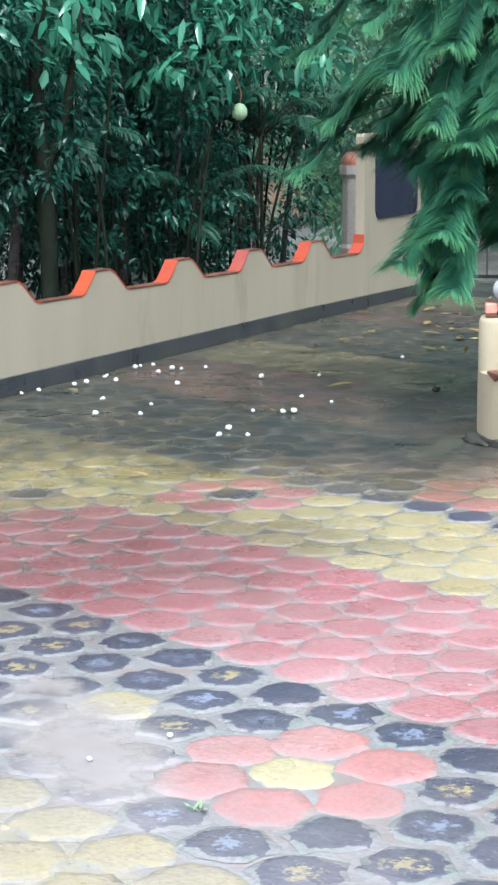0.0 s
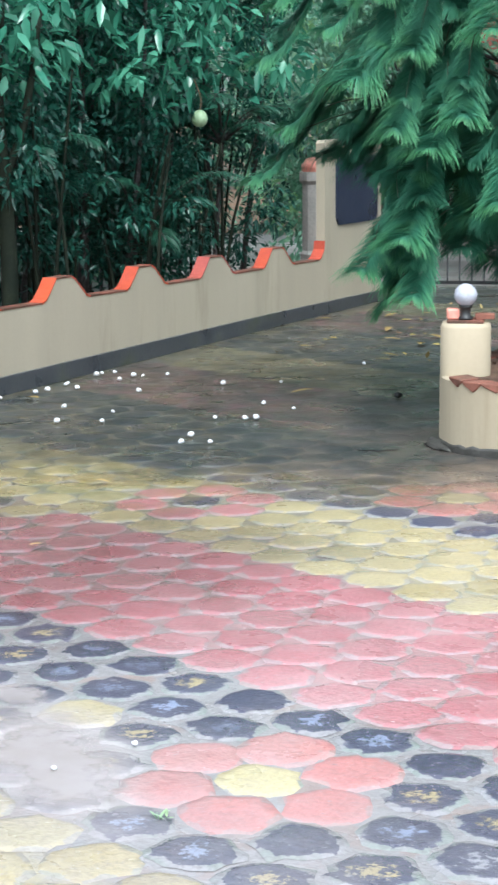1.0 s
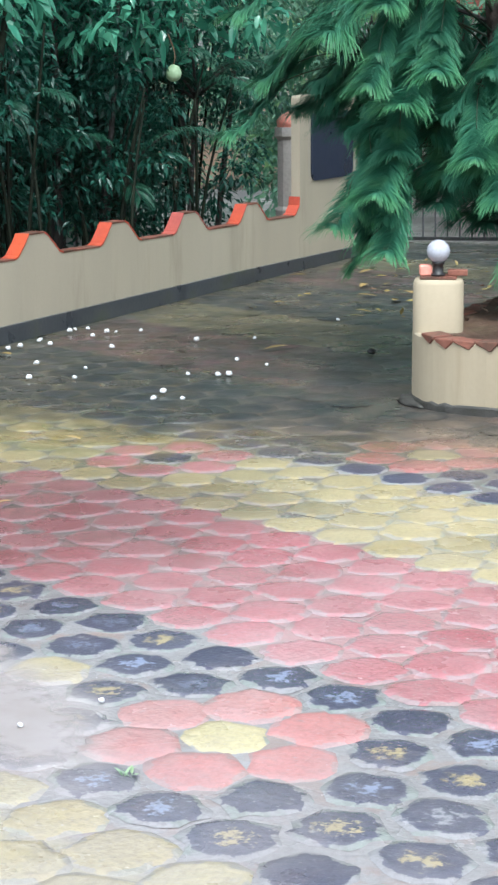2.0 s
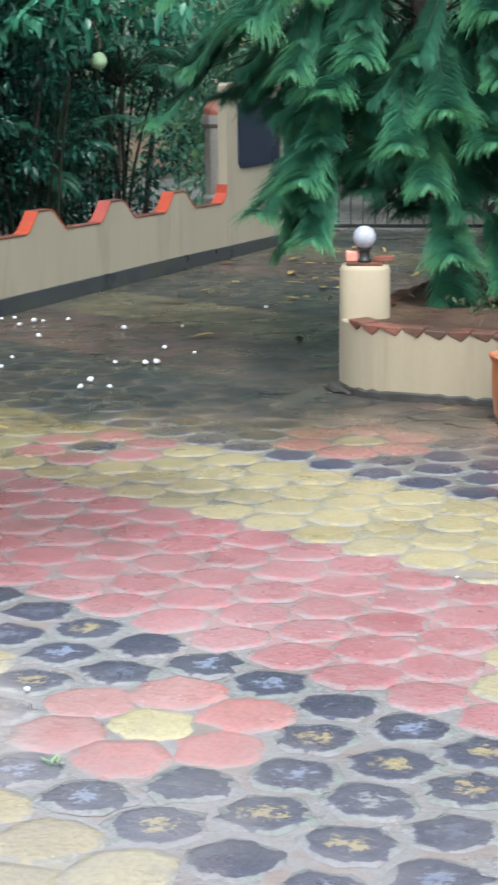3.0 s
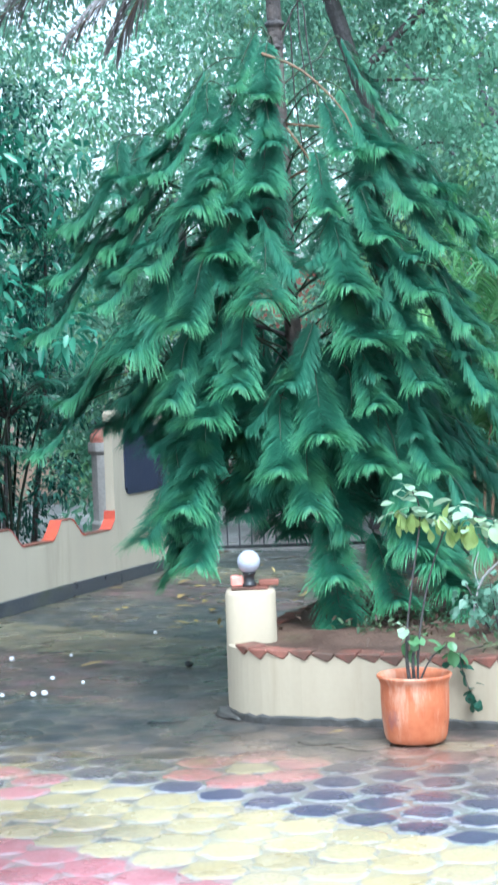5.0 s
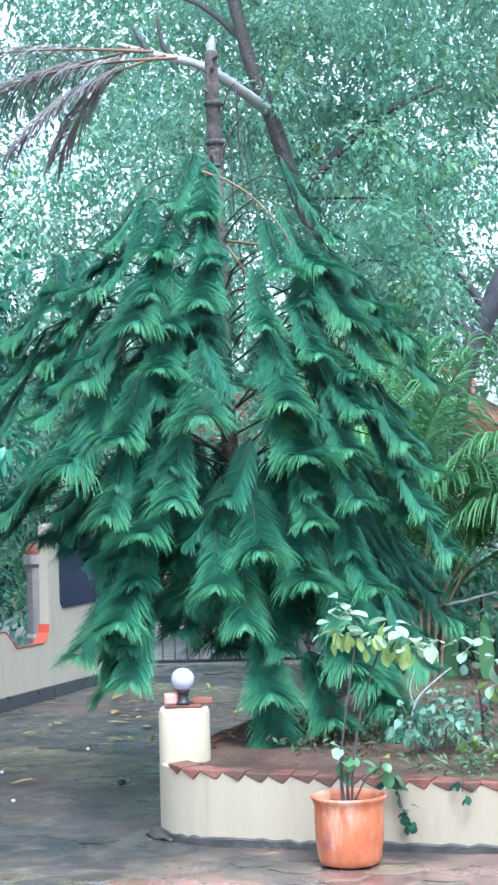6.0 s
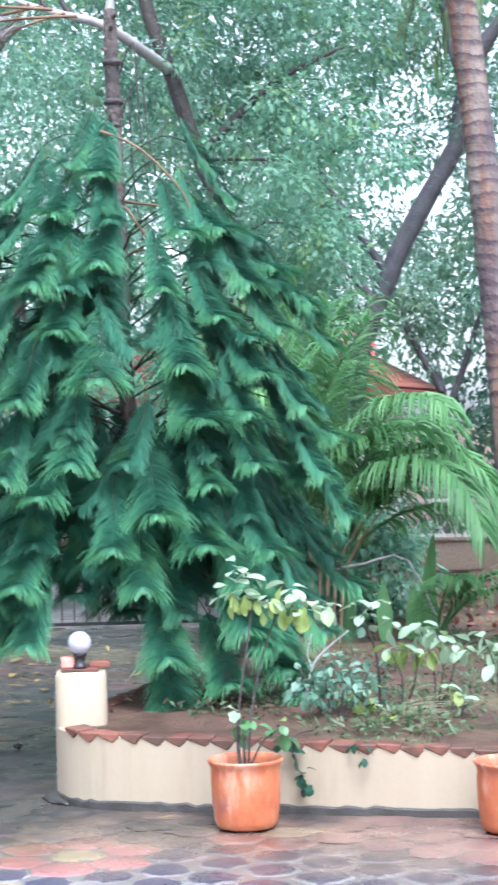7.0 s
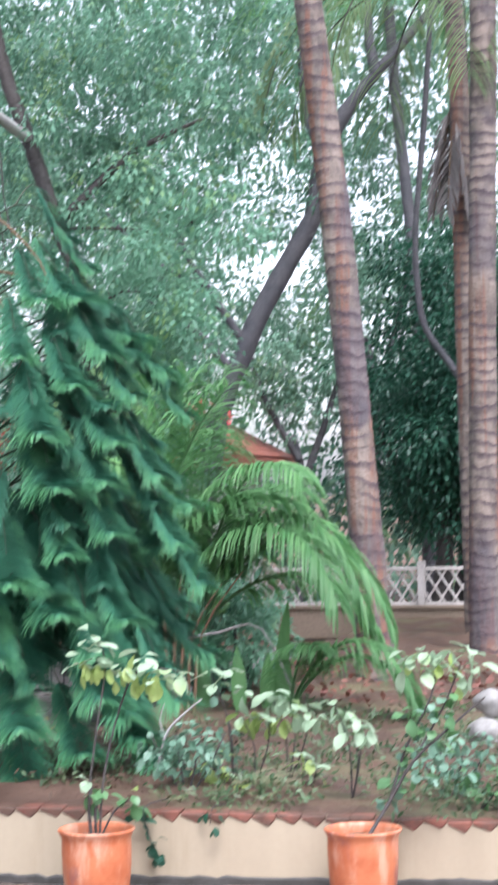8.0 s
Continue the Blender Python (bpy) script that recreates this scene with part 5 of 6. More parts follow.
# a dry stick fallen across, and old brown leaf stalks low on the palm
stick = thing("fallen_stick", (-3.17, 12.05, 0.24), "long pale dry stick leaning among the palms", "stick")
part("stem", tube("stem", [(0, 0, 0.48), (0.25, 0, 0.53), (0.53, 0, 0.55), (0.75, 0.05, 0.05)], [0.010, 0.009, 0.007, 0.006], M_PALEBARK, 7, 0.2), stick)
for k in range(5):
    stalk = thing("dry_leaf_stalk", (-3.25 + 0.04 * k, 12.05, 0.26), "dry orange-brown leaf stalk low on the palm", "leaf stalk", "old palm stalks")
    part("stem", tube("stem", [(0, 0, 0), (0.02 * k - 0.02, 0, 0.5), (0.09 * k - 0.02, -0.05, 0.82 + 0.07 * (k % 3))], [0.012, 0.010, 0.005], M_TWIG, 7, 0.2), stalk)

# broad upright leaves beside it
for k, (x, y, h, lean) in enumerate(((-2.56, 12.15, 0.74, 0.016), (-2.62, 12.1, 0.40, -0.12), (-2.51, 12.1, 0.46, 0.14), (-2.78, 12.0, 0.45, -0.05))):
    sp = thing("broadleaf_plant", (x, y, 0.24), "upright plant with a broad yellow-green leaf in the soil", "plant", "broad-leaved plants")
    me = blade("leaf", h, 0.10, M_PALMLEAF, 0.05)
    part("leaf", me, sp, at=pose(0, 0, 0, 0, -82 + 60 * lean, 75 + 14 * k))

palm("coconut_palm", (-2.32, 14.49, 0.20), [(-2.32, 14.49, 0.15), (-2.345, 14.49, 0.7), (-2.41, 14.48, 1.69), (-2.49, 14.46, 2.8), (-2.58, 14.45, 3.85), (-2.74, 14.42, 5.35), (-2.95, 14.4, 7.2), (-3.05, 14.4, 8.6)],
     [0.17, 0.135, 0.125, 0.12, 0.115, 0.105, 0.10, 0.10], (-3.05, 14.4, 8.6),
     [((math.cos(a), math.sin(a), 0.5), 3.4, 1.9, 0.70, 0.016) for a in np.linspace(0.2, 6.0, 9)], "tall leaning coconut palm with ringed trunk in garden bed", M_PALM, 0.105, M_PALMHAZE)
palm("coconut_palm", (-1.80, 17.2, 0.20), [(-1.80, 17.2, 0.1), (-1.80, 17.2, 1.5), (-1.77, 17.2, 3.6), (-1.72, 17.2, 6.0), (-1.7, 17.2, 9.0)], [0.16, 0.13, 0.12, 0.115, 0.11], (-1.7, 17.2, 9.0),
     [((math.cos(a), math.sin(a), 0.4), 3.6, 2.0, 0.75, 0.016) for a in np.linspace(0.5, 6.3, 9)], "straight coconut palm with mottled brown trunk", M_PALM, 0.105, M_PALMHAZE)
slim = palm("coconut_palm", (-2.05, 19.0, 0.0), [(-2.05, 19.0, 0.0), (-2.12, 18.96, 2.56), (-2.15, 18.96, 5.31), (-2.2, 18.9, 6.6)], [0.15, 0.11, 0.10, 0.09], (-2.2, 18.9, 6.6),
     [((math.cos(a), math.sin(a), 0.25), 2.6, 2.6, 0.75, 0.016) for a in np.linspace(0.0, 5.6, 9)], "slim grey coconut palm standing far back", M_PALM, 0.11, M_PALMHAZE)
# dry fronds hanging down its trunk
for k in range(7):
    a = 0.9 * k
    rachis, me = frond((-0.16, 0.0, 5.55), (0.22 * math.cos(a), 0.22 * math.sin(a), -1.0), 1.29 * (0.7 + 0.06 * k), 0.3, 0.30, 0.022, material=M_DEAD, n=36)
    hang = part("dry_frond", me, slim, "dry grey-brown hanging frond")
    part("midrib", tube("midrib", [tuple(p) for p in rachis[::4]], np.linspace(0.012, 0.004, 7).tolist(), M_TWIG, 6), hang)
palm("coconut_palm", (-3.55, 26.4, 0.0), [(-3.55, 26.4, 0.0), (-3.6, 26.4, 2.5), (-3.72, 26.4, 5.0), (-3.9, 26.4, 7.0), (-4.0, 26.4, 8.7)], [0.11, 0.09, 0.08, 0.075, 0.07], (-4.0, 26.4, 8.7),
     [((math.cos(a), math.sin(a), 0.45 + 0.3 * math.sin(4 * a)), 2.6, 2.3, 0.65, 0.03) for a in np.linspace(0.3, 6.1, 9)], "slim coconut palm with hanging fronds far back", M_BARK_GREY, 0.15)
for k, (way, L, dr) in enumerate((((-1.0, -0.35, 0.0), 1.6, 0.5), ((-0.9, -0.5, -0.3), 1.3, 0.8), ((-1.0, -0.2, 0.12), 1.9, 0.35), ((-1.0, -0.1, -0.12), 1.7, 0.5), ((-0.6, -0.2, -0.7), 0.9, 0.6))):
    dead = thing("dead_palm_frond", (-5.0 - 0.09 * k, 12.6, 4.5 + 0.03 * k), "dry grey-brown palm frond caught on a bare branch", "palm frond", "dry fronds")
    rachis, me = frond((0, 0, 0), way, L, dr, 0.42, 0.011, material=M_DEAD, n=70)
    part("leaf_blade", me, dead)
    part("midrib", tube("midrib", [tuple(p) for p in rachis[::4]], np.linspace(0.012, 0.004, 7).tolist(), M_TWIG, 6), dead)

# ---- broad-leaved trees ----
def tree(name, base, limbs, crowns, label, bark, leaf_mat, category="tree", pale_limb=False):
    """A tree: tapered trunk and limbs, an uneven crown of small leaves."""
    t = thing(name, base, label, category)
    b = Vector(base)
    for i, (path, r) in enumerate(limbs):
        mt = M_PALEBARK if i == 1 and pale_limb else bark
        part("trunk" if i == 0 else "limb", tube("limb", [Vector(p) - b for p in path], np.linspace(r, r * (0.62 if i == 0 else 0.3), len(path)).tolist(), mt, 10, 0.25), t)
    for centre, size, n, per, cr, leaf in crowns:
        ob = part("crown", crown_mesh("crown", np.array(centre) - np.array(base), size, n, per, cr, leaf, leaf_mat, simple=True), t)
        tagged(ob, kind="stuff")
    return t


tree("shade_tree", (-5.3, 20.4, 0), [([(-5.3, 20.4, 0), (-5.17, 20.42, 1.49), (-4.95, 20.48, 2.59), (-4.49, 20.59, 3.68), (-3.98, 20.7, 4.59), (-3.91, 20.71, 5.01), (-3.83, 20.73, 5.38)], 0.13),
                                     ([(-3.85, 20.73, 5.3), (-3.61, 20.76, 5.74), (-3.27, 20.82, 6.16), (-2.69, 20.91, 6.81), (-2.2, 21.0, 7.4)], 0.095),
                                     ([(-3.27, 20.82, 6.16), (-3.33, 20.81, 6.5), (-3.35, 20.81, 7.2)], 0.08),
                                     ([(-3.85, 20.73, 5.3), (-4.05, 20.8, 5.9), (-4.1, 20.8, 6.8)], 0.09),
                                     ([(-4.8, 20.5, 2.9), (-5.2, 20.4, 3.4), (-5.8, 20.3, 3.8)], 0.06), ([(-4.7, 20.55, 3.25), (-5.1, 20.4, 3.9), (-5.35, 20.3, 4.4), (-5.3, 20.3, 5.0)], 0.05), ([(-5.1, 20.4, 3.9), (-5.7, 20.3, 4.2), (-6.3, 20.2, 4.9)], 0.035)],
     [((-5.8, 21.0, 5.9), (2.1, 1.2, 1.9), 95, 140, 0.45, (0.078, 0.044)), ((-2.9, 21.2, 7.9), (1.9, 1.2, 0.9), 30, 140, 0.45, (0.078, 0.044)), ((-8.6, 20.8, 6.6), (2.2, 1.2, 1.6), 50, 140, 0.46, (0.078, 0.044))],
     "leaning shade tree with smooth grey forked trunk", M_BARK_GREY, M_CANOPY)
tree("shade_tree", (-4.35, 15.1, 0), [([(-4.35, 15.1, 0), (-4.45, 14.8, 1.6), (-4.6, 14.4, 3.3), (-4.71, 14.31, 3.74), (-4.92, 14.24, 4.4), (-5.11, 14.17, 5.06), (-5.3, 14.1, 6.2)], 0.075),
                                      ([(-4.92, 14.24, 4.4), (-4.98, 13.15, 4.52), (-5.3, 13.0, 4.62), (-5.6, 12.93, 4.72)], 0.05),
                                      ([(-4.71, 14.31, 3.74), (-4.2, 14.6, 4.3), (-3.7, 14.9, 4.6)], 0.04),
                                      ([(-4.66, 14.3, 3.70), (-4.32, 14.4, 3.70), (-3.84, 14.5, 3.67), (-3.6, 14.5, 3.8)], 0.016),
                                      ([(-4.55, 14.5, 3.0), (-4.2, 14.3, 3.2), (-3.8, 14.2, 3.1)], 0.014),
                                      ([(-5.05, 14.2, 4.9), (-5.5, 14.3, 5.3), (-6.2, 14.5, 5.6)], 0.03),
                                      ([(-5.16, 13.05, 4.57), (-5.27, 13.0, 4.68), (-5.31, 13.0, 4.92)], 0.03),
                                      ([(-5.39, 12.97, 4.66), (-5.5, 12.95, 4.86)], 0.022)],
     [((-4.0, 14.6, 4.9), (1.2, 0.8, 1.2), 64, 100, 0.30, (0.06, 0.036)), ((-5.8, 15.4, 4.6), (1.2, 0.9, 1.2), 36, 100, 0.32, (0.06, 0.036)), ((-4.0, 14.2, 3.2), (0.8, 0.5, 1.0), 48, 100, 0.27, (0.06, 0.036)), ((-4.3, 14.0, 2.0), (0.6, 0.4, 0.8), 32, 100, 0.25, (0.06, 0.036))],
     "slender tree with dark trunk, one bare pale limb, leafy crown", M_BARK_DARK, M_CANOPY, pale_limb=True)
tree("thin_tree", (-2.24, 20.0, 0), [([(-2.24, 20.0, 0), (-2.25, 20.0, 1.5), (-2.28, 20.0, 2.6), (-2.41, 20.0, 2.91), (-2.63, 20.0, 3.23), (-2.73, 20.0, 3.56), (-2.76, 20.0, 4.26), (-2.66, 20.1, 5.46), (-2.5, 20.2, 7.6)], 0.045)], [],
     "thin curved grey trunk beside the far fence", M_BARK_GREY, M_CANOPY)
for (bx, by), cz, sz, n, mt, lab in (((-8.6, 19.5), 3.4, (1.9, 1.2, 2.6), 165, M_CANOPY, "leafy green tree beyond the gate"),
                                     ((-11.0, 18.5), 3.2, (2.0, 1.3, 2.6), 160, M_CANOPY, "leafy green tree behind the hedge"),
                                     ((-7.2, 23.5), 4.2, (1.9, 1.2, 2.6), 170, M_CANOPY, "tall leafy tree far back"),
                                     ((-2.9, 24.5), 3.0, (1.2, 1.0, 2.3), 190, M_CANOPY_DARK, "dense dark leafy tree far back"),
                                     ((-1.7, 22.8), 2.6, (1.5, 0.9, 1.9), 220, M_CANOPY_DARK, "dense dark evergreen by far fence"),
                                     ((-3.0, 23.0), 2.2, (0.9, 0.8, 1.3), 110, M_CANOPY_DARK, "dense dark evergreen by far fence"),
                                     ((-5.52, 27.0), 3.5, (1.2, 1.0, 1.3), 80, M_CANOPY_FAR, "leafy tree far behind the fence, haze painted into its leaves"),
                                     ((-4.6, 28.0), 5.6, (1.6, 1.0, 1.5), 90, M_CANOPY_FAR, "leafy tree far behind the fence, haze painted into its leaves"),
                                     ((-5.5, 18.6), 2.2, (0.8, 0.8, 1.5), 110, M_CANOPY, "bushy young tree in the garden"),
                                     ((-13.5, 17.0), 3.6, (2.2, 1.5, 2.6), 110, M_CANOPY, "leafy green tree behind the hedge"),
                                     ((-5.6, 17.2), 1.6, (0.9, 0.6, 1.2), 110, M_CANOPY, "bushy young tree in the garden"),
                                     ((-7.9, 16.6), 1.3, (1.0, 0.7, 1.3), 130, M_CANOPY, "bushy young tree beside the road"),
                                     ((-9.8, 15.2), 1.6, (1.2, 0.9, 1.6), 150, M_CANOPY, "bushy young tree beside the road")):
    tree("background_tree", (bx, by, 0), [([(bx, by, 0), (bx + 0.1, by, cz * 0.5), (bx - 0.05, by + 0.1, cz * (0.7 if mt is M_CANOPY_FAR else 1.0))], 0.06 if mt is M_CANOPY_FAR else 0.13), ([(bx + 0.1, by, cz * 0.5), (bx + 0.5, by, cz * 0.8), (bx + 0.8, by, cz * 1.1)], 0.06), ([(bx + 0.05, by, cz * 0.6), (bx - 0.5, by, cz * 0.9), (bx - 0.7, by, cz * 1.15)], 0.06)],
         [((bx, by, cz), sz, int(n * (0.7 if mt is M_CANOPY_DARK else 0.5)), 140, 0.46, (0.078, 0.044))], lab, M_BARK_GREY if mt is M_CANOPY_FAR else M_BARK_DARK, mt)

red = thing("red_leaf_plant", (-3.18, 9.28, 0.27), "narrow pinkish-red leaf plant under the conifer", "plant")
for k in range(3):
    part("leaf", blade("leaf", 0.26 - 0.04 * k, 0.05, M_REDLEAF, 0.08), red, at=pose(0.02 * k, 0, 0, 0, -82 + 9 * k, 120 * k + 20))
# low bushes along the edge of the drive
for x, y, r in ((-3.75, 12.9, 0.42), (-4.0, 13.8, 0.5), (-3.7, 14.6, 0.5), (-4.3, 15.0, 0.5), (-3.2, 13.6, 0.4)):
    bush = thing("garden_bush", (x, y, 0), "rounded dark green bush at the edge of the drive", "bush", "bushes by the drive")
    for k in range(3):
        part("stem", tube("stem", [(0.05 * k - 0.05, 0, 0), (0.1 * k - 0.1, 0.03, 0.4), (0.2 * k - 0.2, 0.05, 0.8)], [0.018, 0.014, 0.008], M_BARK_DARK, 7), bush)
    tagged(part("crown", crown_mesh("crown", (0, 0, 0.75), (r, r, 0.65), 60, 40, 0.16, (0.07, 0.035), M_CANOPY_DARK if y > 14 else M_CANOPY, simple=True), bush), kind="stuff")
# hedge trees behind the boundary wall
for k, y in enumerate((7.2, 8.2, 9.2, 10.1, 11.0, 11.9, 12.8, 9.8, 11.2, 12.6, 13.9)):
    back = k > 6
    x = wall_x(y) - (2.3 if back else 0.95 + 0.25 * (k % 2))
    lo = 1.12 if y < 9.0 else 0.8 if y < 9.5 else 0.15
    top = 2.7 if y < 9.6 else 3.4
    h = thing("hedge_tree", (x, y, 0), "dense dark green hedge tree behind the boundary wall", "tree", "hedge behind the wall")
    stems = [(0.06, (0, 0)), (0.035, (0.12, 0.25))] if y < 9.5 else [(0.04, (0, 0)), (0.025, (0.2, 0.2)), (0.015, (-0.1, -0.2))]
    for i, (r, (dx, dy)) in enumerate(stems):
        part("trunk" if i == 0 else "stem", tube("stem", [(dx, dy, 0), (dx * 1.1 + 0.03, dy * 1.2, 0.7), (dx * 1.4 + 0.05, dy * 1.5 - 0.03, 1.4), (dx * 1.8, dy * 1.9, top - 0.3)], [r, r * 0.9, r * 0.7, r * 0.4], M_BARK_DARK, 9, 0.3), h)
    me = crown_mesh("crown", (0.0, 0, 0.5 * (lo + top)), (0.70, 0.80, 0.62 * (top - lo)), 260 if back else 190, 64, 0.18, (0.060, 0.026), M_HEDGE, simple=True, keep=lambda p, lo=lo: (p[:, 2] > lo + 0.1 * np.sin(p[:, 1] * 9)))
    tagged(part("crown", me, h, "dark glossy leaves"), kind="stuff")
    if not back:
        # larger leaves at the top, their pale colour standing in for sky light
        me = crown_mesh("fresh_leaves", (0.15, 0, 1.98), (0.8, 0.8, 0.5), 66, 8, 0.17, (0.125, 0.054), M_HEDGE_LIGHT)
        tagged(part("fresh_leaves", me, h, "larger top leaves, sky light painted into their paler colour"), kind="stuff")
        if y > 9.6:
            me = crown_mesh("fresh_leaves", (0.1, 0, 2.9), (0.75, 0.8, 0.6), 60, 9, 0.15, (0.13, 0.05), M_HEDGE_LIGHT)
            tagged(part("fresh_leaves", me, h, "larger top leaves, sky light painted into their paler colour"), kind="stuff")
# one stout trunk close to the wall, and clumps of slim canes in the shade of the hedge
stout = thing("hedge_tree", (-6.58, 9.32, 0), "stout dark trunk rising behind the boundary wall", "tree", "hedge behind the wall")
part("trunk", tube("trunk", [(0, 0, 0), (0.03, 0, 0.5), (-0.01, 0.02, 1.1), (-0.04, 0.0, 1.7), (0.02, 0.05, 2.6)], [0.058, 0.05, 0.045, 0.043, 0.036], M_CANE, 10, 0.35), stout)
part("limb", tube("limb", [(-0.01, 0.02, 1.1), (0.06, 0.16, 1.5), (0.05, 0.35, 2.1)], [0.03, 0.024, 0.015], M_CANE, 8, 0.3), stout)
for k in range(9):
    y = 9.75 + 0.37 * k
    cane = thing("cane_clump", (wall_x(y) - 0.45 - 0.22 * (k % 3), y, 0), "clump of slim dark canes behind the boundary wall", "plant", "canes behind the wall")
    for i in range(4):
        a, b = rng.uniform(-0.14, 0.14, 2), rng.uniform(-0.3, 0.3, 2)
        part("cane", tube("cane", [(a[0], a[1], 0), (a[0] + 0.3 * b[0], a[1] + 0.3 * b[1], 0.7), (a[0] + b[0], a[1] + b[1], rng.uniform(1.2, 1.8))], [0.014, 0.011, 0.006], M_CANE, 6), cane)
# slim feathery palms growing through the hedge
for k, (y, off, lean) in enumerate(((10.0, 0.9, 0.2), (11.3, 0.75, -0.2), (12.4, 0.7, 0.3))):
    x = wall_x(y) - off
    palm("hedge_palm", (x, y, 0), [(x, y, 0), (x + 0.05, y + 0.05 * lean, 0.5), (x + 0.1, y + 0.1 * lean, (1.15, 0.7, 1.3, 0.6, 0.9)[k])], [0.022, 0.02, 0.015], (x + 0.1, y + 0.1 * lean, (1.1, 0.65, 1.25, 0.55, 0.85)[k]),
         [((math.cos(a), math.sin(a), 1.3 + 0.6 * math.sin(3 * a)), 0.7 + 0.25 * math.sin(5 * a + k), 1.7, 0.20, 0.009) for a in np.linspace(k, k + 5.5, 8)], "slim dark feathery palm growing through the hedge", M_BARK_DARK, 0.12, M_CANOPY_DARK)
fruit = thing("hanging_fruit", (-6.35, 11.24, 1.45), "pale green round fruit hanging from the hedge tree", "fruit")
part("fruit_body", lathe("fruit_body", [(0.052 * math.sin(radians(a)) * (1 + 0.08 * math.cos(radians(a))), -0.056 * math.cos(radians(a))) for a in range(0, 181, 12)], M_FRUIT, 20, 0.06), fruit)
part("stalk", tube("stalk", [(0, 0, 0.05), (0.01, 0, 0.13), (-0.05, 0.02, 0.25)], [0.005, 0.004, 0.004], M_TWIG, 6), fruit)

# far greenery that closes the view, paled in its leaf colour as haze
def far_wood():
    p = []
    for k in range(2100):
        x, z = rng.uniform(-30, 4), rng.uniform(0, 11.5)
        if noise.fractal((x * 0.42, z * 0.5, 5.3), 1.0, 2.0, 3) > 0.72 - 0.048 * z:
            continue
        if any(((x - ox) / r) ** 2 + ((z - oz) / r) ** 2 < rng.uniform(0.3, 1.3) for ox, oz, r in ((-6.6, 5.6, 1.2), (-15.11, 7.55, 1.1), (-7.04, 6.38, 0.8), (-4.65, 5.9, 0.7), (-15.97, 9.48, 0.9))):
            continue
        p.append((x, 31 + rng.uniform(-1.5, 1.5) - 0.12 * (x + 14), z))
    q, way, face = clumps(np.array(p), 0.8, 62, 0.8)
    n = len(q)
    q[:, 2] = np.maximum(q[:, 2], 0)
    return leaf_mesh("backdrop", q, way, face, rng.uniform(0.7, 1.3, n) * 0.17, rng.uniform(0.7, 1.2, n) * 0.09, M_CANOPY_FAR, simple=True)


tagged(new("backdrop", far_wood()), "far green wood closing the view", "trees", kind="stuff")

# ---- far garden wall, lattice fence, house ----
fw = thing("wall_north", (-9, 21.6, 0), "low tan garden wall with white lattice fence on top", "wall", kind="structure")
part("wall_face", box("wall_face", (0, 0, 0), (16, 0.15, 0.33), M_TAN, 0.01), fw)
part("wall_cap", box("wall_cap", (0, -0.03, 0.33), (16, 0.18, 0.37), M_TAN, 0.008), fw)
slat = box("slat", (-0.012, 0, -0.27), (0.012, 0.02, 0.27), M_FENCE, 0.003, 1)
for i in range(106):
    for sg in (-1, 1):
        part("slat", slat, fw, at=pose(0.15 + 0.15 * i, 0.06 + 0.012 * sg, 0.57, 0, 33 * sg, 0))
for z in (0.385, 0.775):
    part("fence_rail", box("fence_rail", (0, 0.03, z - 0.02), (16, 0.09, z + 0.02), M_FENCE, 0.005), fw)
for i in range(9):
    part("fence_post", box("fence_post", (2 * i - 0.04, 0.0, 0.37), (2 * i + 0.04, 0.12, 0.86), M_FENCE, 0.008), fw)

house = thing("house", (-6.15, 25.6, 0, 0, 0, 90), "white house with red tiled roof among the trees", "house")
part("wall", box("house_wall", (-0.4, 0, 0), (2.0, 4.0, 2.15), M_HOUSE, 0.02), house)
roof = mesh_of("roof", [(-0.6, -0.5, 2.1), (2.2, -0.5, 2.1), (2.2, 2.0, 3.4), (-0.6, 2.0, 3.4), (2.2, 4.5, 2.1), (-0.6, 4.5, 2.1), (-0.6, -0.5, 2.0), (2.2, -0.5, 2.0), (2.2, 4.5, 2.0), (-0.6, 4.5, 2.0)],
               [(0, 1, 2, 3), (3, 2, 4, 5), (6, 7, 1, 0), (7, 8, 4, 2, 1), (9, 6, 0, 3, 5), (8, 9, 5, 4), (6, 9, 8, 7)], M_ROOF)
rf = part("roof", roof, house, "red tiled roof")
for i in range(17):
    part("roof_tile", box("tile_row", (-0.58, -0.03, 0.0), (2.18, 0.13, 0.03), M_ROOF, 0.008, 1, Matrix.Rotation(radians(27), 4, "X")), rf, at=pose(0, -0.45 + 0.147 * i, 2.14 + 0.0764 * i))
for x in (-0.1, 1.0):
    w = part("window", box("window", (x, -0.03, 0.9), (x + 0.8, 0.05, 1.7), M_BLACK, 0.01), house)
    part("sill", box("sill", (x - 0.06, -0.09, 0.84), (x + 0.86, 0.0, 0.9), M_HOUSE, 0.008), w)

# weathered shrine post behind the wall
sh = thing("stone_post", (-6.85, 13.95, 0), "weathered white stone post with pink cap behind the wall", "post")
part("post_body", lathe("post_body", [(0.0, 0), (0.10, 0), (0.10, 0.35), (0.085, 0.38), (0.085, 0.9), (0.11, 0.93), (0.11, 1.0), (0.0, 1.0)], M_FENCE, 8, 0.05, False), sh)
part("post_cap", lathe("post_cap", [(0.0, 0.0), (0.085, 0), (0.09, 0.05), (0.05, 0.1), (0.0, 0.12)], M_PINK, 12), sh, "pink cap", at=pose(0, 0, 1.0))

